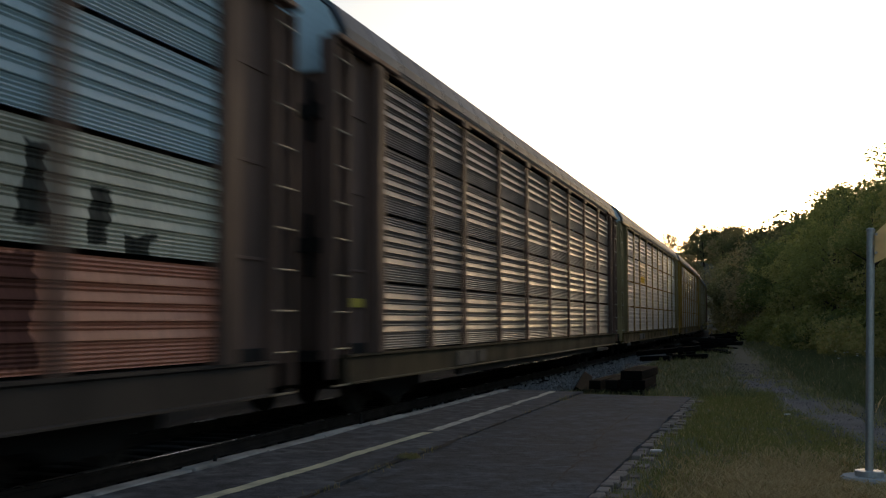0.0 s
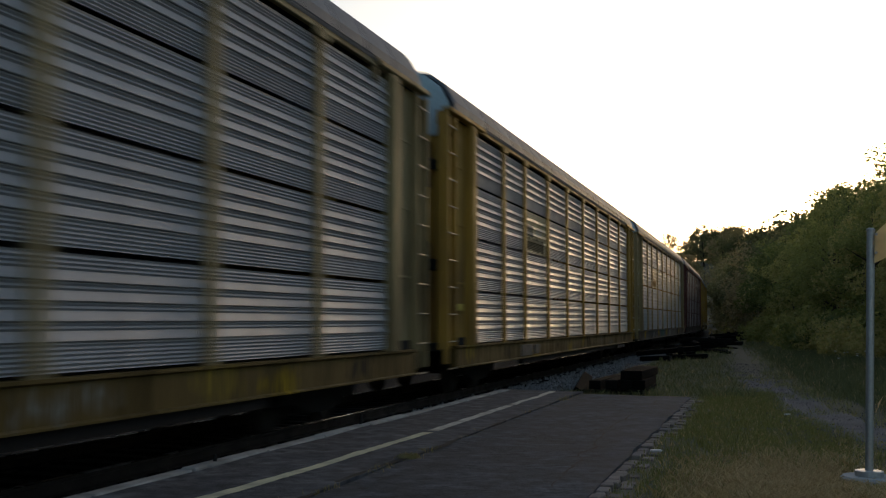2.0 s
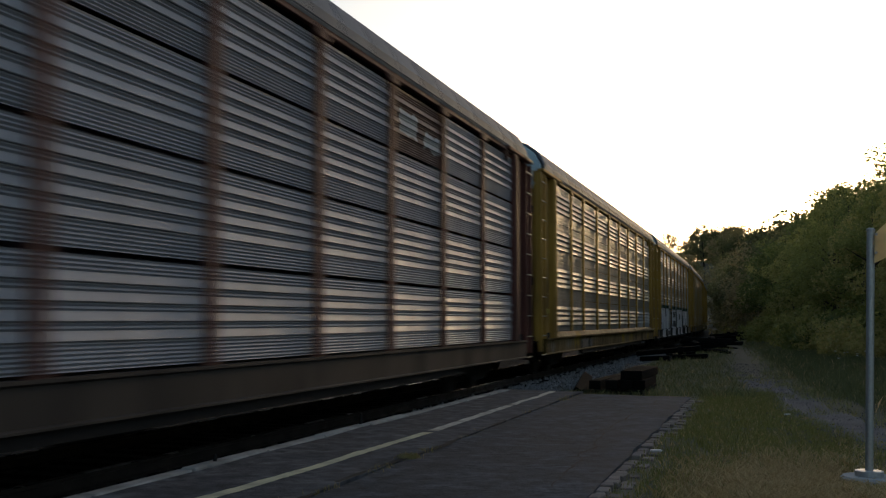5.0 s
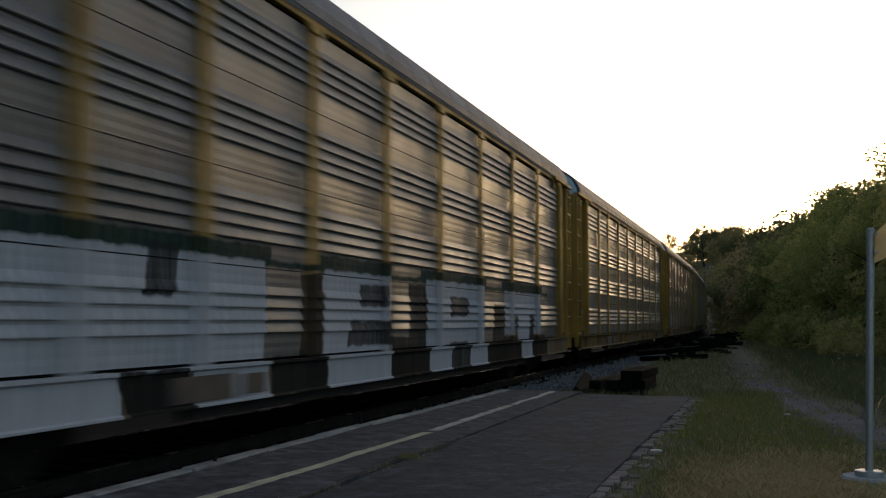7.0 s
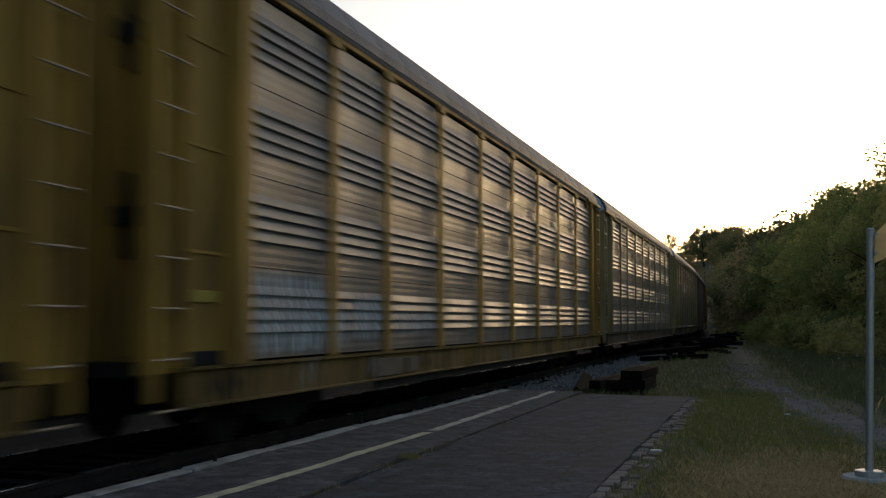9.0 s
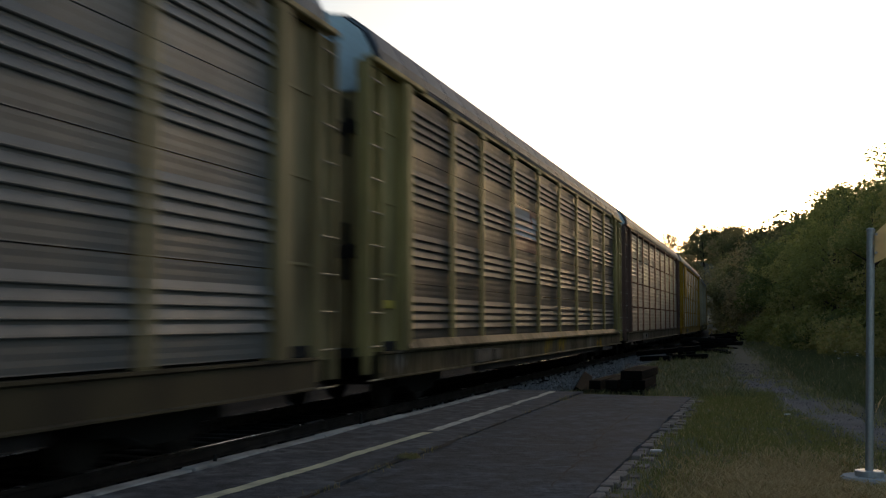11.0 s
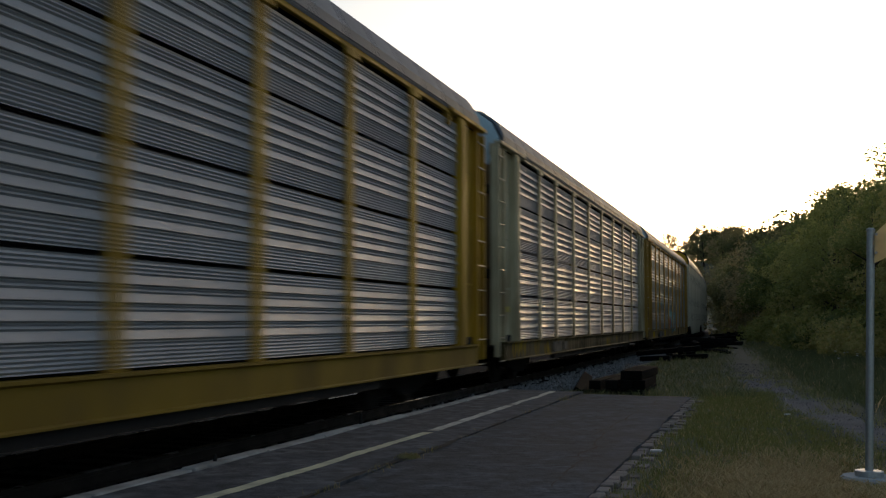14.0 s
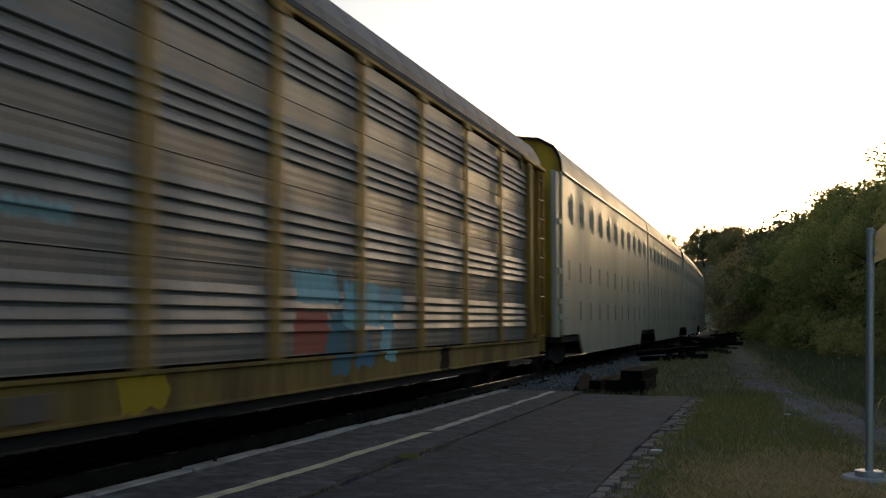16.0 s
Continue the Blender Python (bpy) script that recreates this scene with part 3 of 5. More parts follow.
def autorack(label, frame_mat, panel_mat, sill_mat, door_mat, kind, row_mats=None, bay_mats=None, flange=False, plates=True):
    """A closed car carrier: deck, sills, posts, ribbed side panels, arched roof, end doors, ladders and trucks."""
    car = tagged(new("autorack"), label, "rail car", "cars of the freight train")
    return car, lambda: fill_car(car, frame_mat, panel_mat, sill_mat, door_mat, kind, row_mats or {}, bay_mats or {}, flange, plates)


def fill_car(car, frame_mat, panel_mat, sill_mat, door_mat, kind, row_mats, bay_mats, flange, plates, post_mat=None):
    put("deck", once("deck", mk_deck), M_BLACK, car)
    roof = put("roof", once("roof", mk_roof), M_ROOF, car, label="arched galvanised roof")
    for k in range(23):
        put("roof_sheet", once("roof_sheet", mk_roof_sheet), M_ROOF, roof, (0, FRONT + 0.4 + 1.15 * k, 0))
    put("roof_liner", once("roof_liner", mk_sky_stop), M_BLACK, car)
    both("side_sill", mk_sill, sill_mat, car)
    both("lower_sill", mk_step_sill, M_BLACK, car)
    both("top_chord", mk_chord, frame_mat, car)
    if flange:
        both("sill_flange", mk_flange, sill_mat, car)
    for y0 in (FRONT + 0.06, LAST - 0.75):
        both("eave_hood", mk_hood, frame_mat, car, 0, y0)
    for y in POSTS[1:-1]:
        both("post", mk_post, post_mat or frame_mat, car, SIDE_X, y, SILL_HI)
    for b, (y, w) in enumerate(zip(POSTS, BAYS)):
        for r in range(4):
            mat = bay_mats.get((b, r), row_mats.get(r, panel_mat))
            me = panel_mesh(kind, w)
            z = SILL_HI + 0.03 + r * ROW
            put("side_panel", me, mat, car, (SIDE_X - 0.045, y, z))
            if r in (0, 1, 2, 3):
                put("side_panel", me, panel_mat, car, (-SIDE_X + 0.045, y + w, z), 180)
    both("corner_post", mk_corner, frame_mat, car, SIDE_X, 0.0, SILL_HI)
    both("corner_post", mk_corner, frame_mat, car, SIDE_X, LAST + 0.3, SILL_HI)
    for y0, yl in ((-1.3, FRONT), (LAST + 0.3, LAST + 1.18)):
        ends = both("end_panel", mk_end_panel, frame_mat, car, SIDE_X, y0, SILL_HI)
        for z in (1.1, 2.15, 3.2):
            put("crossbar", once("crossbar", mk_crossbar), frame_mat, ends[0], (0, 0, z))
        put("kick_plate", once("kick_plate", mk_kick_plate), M_BLACK, ends[0])
        lad, _ = both("ladder", mk_ladder_panel, frame_mat, car, SIDE_X, yl + 0.02, SILL_HI)
        for k in range(10):
            put("rung", once("rung", mk_rung), M_RUNG, lad, (0.012, 0, -0.385 + 0.468 * k))
    if plates:
        put("placard", once("placard", mk_placard), M_PLACARD, car, (SIDE_X, -1.3, SILL_HI), label="yellow placard")
        put("data_plate", once("data_plate", mk_sill_plate), M_PLATE, car, (SIDE_X + 0.02, 3.9, SILL_LO), label="grey stencilled data plate")
    for y, turn in ((FRONT + 0.28, 0), (REAR - 0.28, 180)):
        for x in (-1.4, 0.02):
            leaf = put("end_door", once("end_door", mk_door), door_mat, car, (x if not turn else -x, y, 1.0), turn)
            for rx in (0.02, 0.34, 0.67, 1.0, 1.27):
                put("door_rib", once("door_rib", mk_door_rib), door_mat, leaf, (rx, 0, 0))
            for z in (1.35, 3.1):
                put("latch", once("latch", mk_latch), M_BLACK, leaf, (1.1 if x > 0 else 0.3, 0, z))
        put("end_cap", once("end_cap", mk_cap), M_CAP, car, (0, y - 0.1 if not turn else y + 0.1, 0), label="galvanised sheet closing the roof end")
    for y in (1.75, LAST - 1.75):
        tr = put("truck", once("truck", mk_truck), M_BLACK, car, (0, y, 0))
        for dy in (-0.89, 0.89):
            put("axle", once("axle", mk_axle), M_BLACK, tr, (0, dy, 0.42))
            put("wheel", once("wheel", mk_wheel), M_WHEEL, tr, (0.77, dy, 0.42))
            put("wheel", once("wheel", mk_wheel), M_WHEEL, tr, (-0.77, dy, 0.42), 180)
    put("coupler", once("coupler", mk_coupler), M_BLACK, car, (0, FRONT, 0))
    put("coupler", once("coupler", mk_coupler), M_BLACK, car, (0, REAR, 0), 180)
    put("air_tank", once("air_tank", mk_tank), M_BLACK, car, (0, 9.0, 0))


def galv(name, tint=(0.335, 0.34, 0.358), **kw):
    return surface(name, tint, tuple(c * 0.6 for c in tint), 0.44, 0.14, spec=0.38, big=0.7, fine=10, amount=0.75, streak=True, bump=0.08, vary=0.07, **kw)


def framed(name, col, rust=(0.09, 0.055, 0.035), **kw):
    return surface(name, col, rust, 0.62, 0.0, big=1.6, fine=7, amount=0.95, streak=True, bump=0.2, vary=0.1, spec=0.12, **kw)


M_PLACARD = surface("placard_yellow", (0.5, 0.38, 0.05), (0.3, 0.22, 0.06), 0.6, big=5)
M_PLATE = surface("stencil_grey", (0.075, 0.072, 0.068), (0.045, 0.042, 0.038), 0.6, big=5, fine=30)
F_BROWN = framed("frame_brown_paint", (0.17, 0.105, 0.085), (0.09, 0.062, 0.052))
F_RED = framed("frame_oxide_paint", (0.14, 0.055, 0.045), (0.07, 0.04, 0.035))
F_YELLOW = framed("frame_yellow_paint", (0.41, 0.24, 0.05), (0.16, 0.095, 0.04))
F_BRIGHT = framed("frame_bright_yellow_paint", (0.5, 0.29, 0.028), (0.24, 0.13, 0.03))
F_TAN = framed("frame_faded_tan_paint", (0.33, 0.26, 0.135), (0.15, 0.105, 0.055))
F_CREAM = framed("frame_cream_paint", (0.52, 0.46, 0.31), (0.24, 0.17, 0.09))
F_PALE = framed("frame_pale_yellow_paint", (0.38, 0.305, 0.125), (0.15, 0.115, 0.06))
S_OLIVE = framed("sill_olive_paint", (0.072, 0.059, 0.034), (0.045, 0.036, 0.027))
S_YELLOW = framed("sill_yellow_paint", (0.137, 0.088, 0.022), (0.075, 0.054, 0.03))
S_BRIGHT = framed("sill_bright_yellow_paint", (0.245, 0.151, 0.016), (0.15, 0.095, 0.03))
S_DARK = framed("sill_dark_paint", (0.06, 0.05, 0.045), (0.035, 0.03, 0.028))
D_RUST = framed("door_rusty_brown", (0.2, 0.12, 0.055), (0.1, 0.06, 0.04))
P_GREY = galv("galvanised_panel")
P_BROWN = galv("dusty_brown_panel", (0.15, 0.131, 0.122))
P_DARK = surface("dark_brown_grey_panel", (0.055, 0.052, 0.047), (0.033, 0.031, 0.028), 0.55, 0.05, spec=0.2, big=0.7, fine=10, amount=0.75, streak=True, bump=0.08, vary=0.07)
P_NEW = surface("fresh_galvanised_panel", (0.5, 0.52, 0.55), (0.4, 0.42, 0.45), 0.25, 0.8, big=0.7, fine=10, streak=True, bump=0.05)
P_LIGHT = galv("pale_galvanised_panel", (0.3, 0.3, 0.325))
P_DUN = galv("dun_galvanised_panel", (0.165, 0.163, 0.157))
P_BLUE = surface("painted_blue_panel", (0.42, 0.56, 0.62), (0.5, 0.56, 0.57), 0.5, big=1.0, fine=9, amount=0.5, streak=True, bump=0.08)
P_TAN = surface("painted_tan_panel", (0.4, 0.33, 0.24), (0.33, 0.28, 0.22), 0.5, big=1.0, fine=9, streak=True, bump=0.08)
WHITE, INK, TEAL, CYAN = (0.6, 0.6, 0.61), (0.02, 0.021, 0.02), (0.01, 0.036, 0.026), (0.3, 0.55, 0.6)
cars = []          # (number in the train, length, car)


def add_car(n, label, frame_mat, panel_mat, sill_mat, door_mat, kind, **kw):
    car, fill = autorack(label, frame_mat, panel_mat, sill_mat, door_mat, kind, **kw)
    cars.append((PITCH_L * n, LAST, car))
    return car, fill


def sprayed(car, base, name, patches, **kw):
    kw.setdefault("soft", (0.3, 0.12))
    kw.setdefault("cover", (0.9, -0.6))
    return galv(name, base, car=car, patches=patches, **kw)


def dabbed(car, base, seed):
    """A sill with flaking yellow dabs, bare grey and sooty stretches."""
    rng = random.Random(seed)
    dabs = []
    y = -0.8
    while y < LAST + 0.8:
        w = rng.uniform(0.35, 1.3)
        colour = rng.choice(((0.33, 0.22, 0.025), (0.27, 0.19, 0.04), (0.05, 0.042, 0.035), (0.2, 0.19, 0.17), (0.03, 0.028, 0.026)))
        z0 = rng.uniform(SILL_LO, SILL_LO + 0.12)
        dabs.append((y, y + w, z0, z0 + rng.uniform(0.15, 0.4), colour, rng.uniform(-0.8, 0.8)))
        y += w + rng.uniform(0.5, 2.6)
    return framed("dabbed_sill", base, tuple(0.45 * c for c in base), car=car, patches=dabs, wobble=(0.9, 0.4), soft=(0.4, 0.16), cover=(0.9, -0.75))


def logo(car, name, foot):
    """Faded painted plate on the ribs: pale above, another colour at its foot."""
    return surface(name, (0.52, 0.43, 0.24), (0.42, 0.37, 0.26), 0.5, big=1.0, fine=9, streak=True, bump=0.08, car=car,
                   patches=[(4.9, 6.9, 3.02, 3.3, foot), (4.7, 5.6, 3.35, 3.6, (0.2, 0.19, 0.16)), (5.9, 6.7, 3.4, 3.55, (0.5, 0.48, 0.4))])


def build_train():
    # the painted car that leaves at the start
    car, fill = autorack("autorack with blue, buff and orange painted sides and dark marks", F_BROWN, P_GREY, S_DARK, F_BROWN, "fine")
    cars.append((PITCH_L * -2, LAST, car))
    marks = [(y0, y0 + w, z0, z1, INK) for y0, w, z0, z1 in ((16.3, 0.35, 1.9, 2.75), (17.6, 0.5, 1.7, 2.6), (19.0, 0.3, 1.5, 2.8),
                                                             (20.6, 0.35, 2.1, 2.75), (21.5, 0.25, 2.0, 2.5), (22.0, 0.5, 1.9, 2.15))]
    buff = surface("marked_buff_panel", (0.5, 0.48, 0.38), (0.38, 0.37, 0.3), 0.5, big=1.0, fine=9, amount=0.5, streak=True, bump=0.08, car=car, patches=marks)
    orange = surface("marked_orange_panel", (0.52, 0.19, 0.11), (0.4, 0.2, 0.14), 0.5, big=1.0, fine=9, amount=0.5, streak=True, bump=0.08, car=car,
                     patches=[(20.3, 20.8, 1.0, 1.9, (0.12, 0.05, 0.04)), (17.5, 18.1, 1.2, 2.0, INK)])
    fill_car(car, F_BROWN, P_GREY, S_DARK, F_BROWN, "fine", {3: P_BLUE, 2: P_BLUE, 1: buff, 0: orange}, {}, False, True)

    _, fill = add_car(-1, "weathered brown autorack with dusty ribbed steel sides", F_BROWN, P_BROWN, S_OLIVE, F_BROWN, "fine")
    fill()
    for n, lab, sill in ((0, "weathered yellow autorack with grey ribbed sides and a painted plate", S_YELLOW),
                         (1, "faded yellow autorack with grey ribbed sides and a painted plate", S_YELLOW)):
        car, _ = add_car(n, lab, F_TAN if n == 0 else F_YELLOW, P_GREY, sill, F_YELLOW, "fine")
        sill = dabbed(car, (0.122, 0.083, 0.025), 40 + n)
        fill_car(car, F_TAN if n == 0 else F_YELLOW, P_GREY, sill, F_YELLOW, "fine", {}, {(2, 2): logo(car, "plate_paint", (0.52, 0.36, 0.03) if n == 0 else (0.12, 0.1, 0.06))}, False, True)
    # tan car with sprayed lower row
    car, _ = add_car(2, "tan autorack with sprayed lower panels and a daubed sill", F_TAN, P_GREY, S_OLIVE, F_YELLOW, "fine")
    blobs = [(0.8 + 2.3 * i, 2.3 + 2.3 * i + 0.5 * (i % 3), 1.02 + 0.15 * (i % 2), 1.6 + 0.1 * (i % 4), tuple(0.5 * v + 0.5 * w for v, w in zip(c, (0.28, 0.295, 0.325))), 0.6 - 0.4 * (i % 4)) for i, c in
             enumerate(((0.25, 0.42, 0.44), (0.4, 0.4, 0.3), (0.45, 0.46, 0.47), (0.24, 0.3, 0.36), (0.2, 0.4, 0.37), (0.42, 0.42, 0.36), (0.2, 0.3, 0.24), (0.4, 0.3, 0.16), (0.24, 0.34, 0.4)))]
    low = sprayed(car, (0.28, 0.295, 0.325), "sprayed_lower_panel", blobs, wobble=(1.3, 0.5))
    sill2 = framed("daubed_sill", (0.1, 0.09, 0.068), car=car, wobble=(1.1, 0.3), soft=(0.4, 0.15), cover=(0.85, -0.6), patches=[(0.6, 1.2, 0.6, 1.0, (0.5, 0.33, 0.03)), (2.4, 5.2, 0.6, 1.0, (0.12, 0.12, 0.11)),
                   (7.0, 7.7, 0.68, 0.95, (0.48, 0.33, 0.03)), (8.5, 10.6, 0.6, 1.0, (0.1, 0.2, 0.19)), (11.5, 12.4, 0.65, 1.0, (0.4, 0.3, 0.04)),
                   (13.5, 15.0, 0.6, 0.95, (0.3, 0.29, 0.27)), (16.0, 17.8, 0.6, 1.0, (0.24, 0.22, 0.2)), (19.3, 19.8, 0.6, 1.0, INK), (20.5, 21.0, 0.65, 0.95, (0.42, 0.3, 0.04))])
    fill_car(car, F_TAN, P_GREY, sill2, F_YELLOW, "fine", {0: low}, {(2, 2): logo(car, "plate_paint", (0.26, 0.17, 0.06))}, False, True)
    # red-brown car with a dark plate
    car, _ = add_car(3, "red-brown autorack with pale ribbed sides and a dark plate", F_RED, P_LIGHT, S_DARK, F_RED, "fine")
    dark_plate = surface("dark_plate_paint", (0.11, 0.05, 0.035), (0.08, 0.045, 0.035), 0.55, car=car, bump=0.08,
                         patches=[(16.0, 16.9, 4.25, 4.6, (0.5, 0.48, 0.46)), (17.2, 18.2, 4.15, 4.45, (0.5, 0.48, 0.46))])
    fill_car(car, F_RED, P_LIGHT, S_DARK, F_RED, "fine", {}, {(6, 3): dark_plate}, False, True)
    # cars with grouped ribs
    car, _ = add_car(4, "yellow autorack with grouped ribs and pale spray low down", F_YELLOW, P_DUN, S_YELLOW, F_YELLOW, "coarse")
    low = sprayed(car, (0.165, 0.163, 0.157), "pale_sprayed_panel", [(19.4, 20.9, 1.1, 1.8, (0.46, 0.47, 0.49)), (21.2, 23.6, 1.15, 1.75, (0.5, 0.51, 0.52))])
    fill_car(car, F_YELLOW, P_DUN, dabbed(car, (0.130, 0.086, 0.025), 18), F_YELLOW, "coarse", {0: low}, {}, True, True)
    car, _ = add_car(5, "yellow autorack with large white sprayed block letters", F_YELLOW, P_DUN, S_DARK, F_YELLOW, "coarse")
    ink = [(-0.9, 0.9, 0.55, 1.9, INK), (0.3, 22.3, 1.98, 2.06, TEAL), (5.9, 7.5, 0.55, 0.98, INK), (6.85, 7.5, 0.55, 1.95, INK), (10.0, 11.1, 0.55, 1.15, INK),
           (11.0, 11.9, 0.55, 1.95, INK), (15.8, 17.5, 0.55, 0.95, INK), (16.5, 17.5, 0.55, 1.7, INK), (20.0, 21.9, 0.55, 1.05, INK)]
    ink += [(y0, y1, 2.02, 2.2, TEAL) for y0, y1 in ((0.6, 6.0), (7.3, 10.2), (11.6, 16.0), (17.3, 21.6))]
    white = [(0.95, 2.9, 0.5, 2.03), (2.8, 4.25, 0.9, 2.03), (4.15, 5.85, 0.5, 2.03), (7.55, 10.0, 0.5, 2.02), (11.95, 15.8, 0.5, 2.05),
             (17.55, 21.4, 1.08, 2.0), (18.9, 20.05, 0.5, 1.6, -0.12)]
    holes = [(3.35, 3.9, 1.6, 2.1, 0.25), (2.95, 4.15, 0.5, 0.95, -0.5), (8.85, 9.9, 1.57, 1.88), (8.45, 10.1, 1.04, 1.38, 0.3), (13.35, 14.55, 1.45, 1.8),
             (13.25, 14.5, 0.5, 1.0, 0.2), (18.35, 18.85, 0.5, 1.5, -0.12), (20.1, 20.6, 0.5, 1.5, -0.12), (17.4, 18.8, 0.5, 1.06)]
    chalk = (0.5, 0.5, 0.53)
    letters = ink + [(*q[:4], chalk, *q[4:]) for q in white] + [(*q[:4], INK, *q[4:]) for q in holes]
    letters = [(q[0] + 0.15, q[1] + 0.15, *q[2:]) for q in letters]
    low = sprayed(car, (0.165, 0.163, 0.157), "lettered_panel", letters, wobble=(0.2, 0.09), soft=(0.06, 0.04), cover=(0.97, -0.2))
    fill_car(car, F_YELLOW, P_DUN, framed("lettered_sill", (0.12, 0.1, 0.065), car=car, patches=letters, wobble=(0.2, 0.09)), F_YELLOW, "coarse",
             {0: low, 1: low}, {}, False, True, framed("lettered_post", (0.41, 0.24, 0.05), (0.16, 0.095, 0.04), car=car, patches=letters, wobble=(0.2, 0.09)))
    car, _ = add_car(6, "yellow autorack with grouped ribs and a small pale scrawl", F_YELLOW, P_DUN, S_YELLOW, F_YELLOW, "coarse")
    low = sprayed(car, (0.165, 0.163, 0.157), "scrawled_panel", [(5.2, 5.6, 1.2, 1.8, (0.3, 0.3, 0.325)), (5.6, 6.6, 1.55, 1.75, (0.3, 0.3, 0.325)), (6.2, 6.5, 1.1, 1.6, (0.3, 0.4, 0.42)),
                   (6.9, 7.6, 1.25, 1.75, (0.46, 0.47, 0.49)), (8.0, 9.0, 1.1, 1.5, (0.36, 0.4, 0.42))])
    fill_car(car, F_YELLOW, P_DUN, dabbed(car, (0.130, 0.086, 0.025), 14), F_YELLOW, "coarse", {0: low}, {}, False, True)
    car, _ = add_car(7, "yellow autorack with grouped ribs and chalky white spray", F_YELLOW, P_DUN, S_YELLOW, F_YELLOW, "coarse")
    low = sprayed(car, (0.165, 0.163, 0.157), "chalky_panel", [(0.2, 2.2, 1.5, 1.9, (0.44, 0.46, 0.48)), (0.2, 3.0, 1.05, 1.5, (0.42, 0.48, 0.52)), (3.2, 4.4, 1.15, 1.7, (0.44, 0.46, 0.48)), (5.0, 6.9, 1.2, 1.5, (0.42, 0.42, 0.43))])
    fill_car(car, F_YELLOW, P_DUN, dabbed(car, (0.130, 0.086, 0.025), 12), F_YELLOW, "coarse", {0: low}, {}, False, True)
    car, _ = add_car(8, "tan autorack with grouped ribs and a blank pale plate", F_TAN, P_DUN, S_OLIVE, F_YELLOW, "coarse")
    fill_car(car, F_TAN, P_DUN, S_OLIVE, F_YELLOW, "coarse", {}, {(1, 2): P_TAN, (1, 3): P_TAN}, False, True)
    car, _ = add_car(9, "pale yellow autorack with a red-brown striped plate", F_TAN, P_BROWN, S_YELLOW, F_TAN, "coarse")
    stripes = surface("striped_plate_paint", (0.15, 0.045, 0.035), (0.12, 0.045, 0.035), 0.55, car=car, bump=0.08,
                      patches=[(7.5, 9.2, 3.62, 3.88, (0.42, 0.4, 0.38)), (9.45, 10.0, 3.5, 3.8, (0.42, 0.4, 0.38)), (7.3, 9.9, 3.42, 3.52, WHITE), (7.3, 9.9, 3.28, 3.38, WHITE)], wobble=(0.06, 0.02))
    fill_car(car, F_PALE, P_DARK, dabbed(car, (0.072, 0.061, 0.032), 49), F_TAN, "coarse", {}, {(3, 2): stripes}, True, True)
    car, _ = add_car(10, "dark brown autorack with ribbed steel sides and a tan plate", F_BROWN, P_BROWN, S_OLIVE, F_BROWN, "fine")
    fill_car(car, F_BROWN, P_BROWN, S_OLIVE, F_BROWN, "fine", {}, {(2, 2): P_TAN}, False, True)
    # bright yellow car with a flat board
    car, _ = add_car(11, "bright yellow autorack with a flat yellow board", F_BRIGHT, P_LIGHT, S_BRIGHT, D_RUST, "fine")
    fill_car(car, F_BRIGHT, P_GREY, S_BRIGHT, D_RUST, "fine", {}, {(1, 0): P_NEW}, False, True)

    def mk_board(bm):
        box(bm, 0, 0.05, -0.12, 2.25, 0, 1.98, 0.012)

    def mk_poster(bm):
        box(bm, 0, 0.008, 0, 0.85, 0, 1.05, 0.003)
    board = put("board", once("board", mk_board), F_BRIGHT, car, (SIDE_X + 0.0, 2.4, SILL_HI + 0.03 + 2 * ROW), label="flat bright yellow board")
    put("poster", once("poster", mk_poster), surface("faded_poster", (0.44, 0.27, 0.13), (0.34, 0.3, 0.28), 0.5, big=2.6, amount=1.0), board, (0.05, 0.62, 0.55), label="faded pinkish printed sheet")
    car, _ = add_car(12, "cream autorack with grey ribbed sides and rusty doors", F_CREAM, P_LIGHT, S_YELLOW, D_RUST, "fine")
    fill_car(car, F_CREAM, P_LIGHT, dabbed(car, (0.108, 0.083, 0.036), 52), D_RUST, "fine", {}, {}, False, True)
    car, _ = add_car(13, "yellow autorack with grouped ribs and cyan and red spray", F_YELLOW, P_DUN, S_YELLOW, F_TAN, "coarse")
    tags = [(10.6, 11.6, 1.0, 1.5, (0.4, 0.1, 0.07)), (10.6, 12.0, 1.6, 2.0, CYAN), (11.7, 12.3, 0.7, 1.5, (0.1, 0.2, 0.25)), (12.2, 13.6, 1.3, 1.9, CYAN),
            (12.5, 13.3, 0.75, 1.2, (0.1, 0.22, 0.3)), (13.5, 14.6, 1.5, 1.85, (0.25, 0.4, 0.44)), (13.7, 14.2, 0.8, 1.6, CYAN), (4.2, 5.0, 2.1, 2.3, (0.2, 0.33, 0.36)), (5.3, 6.2, 2.15, 2.3, (0.25, 0.4, 0.42))]
    low = sprayed(car, (0.165, 0.163, 0.157), "tagged_panel", tags, soft=(0.12, 0.06), cover=(1.0, -0.3))
    fill_car(car, F_YELLOW, P_DUN, framed("tagged_sill", (0.2, 0.135, 0.035), car=car, patches=[(0.5, 1.6, 0.6, 0.85, (0.42, 0.28, 0.03)), (3.0, 4.6, 0.55, 0.75, (0.04, 0.035, 0.03)), (6.8, 7.6, 0.6, 0.9, (0.4, 0.27, 0.03)), (16.5, 17.0, 0.55, 0.95, INK)] + tags), F_TAN, "coarse", {0: low, 1: low}, {}, False, True)
    # tall articulated carriers at the rear
    start = PITCH_L * 14 - 0.6
    for k in range(4):
        cars.append((start, 21.6, tall_unit("leading" if k % 2 == 0 else "trailing")))
        start += 21.95 if k % 2 == 0 else 23.2


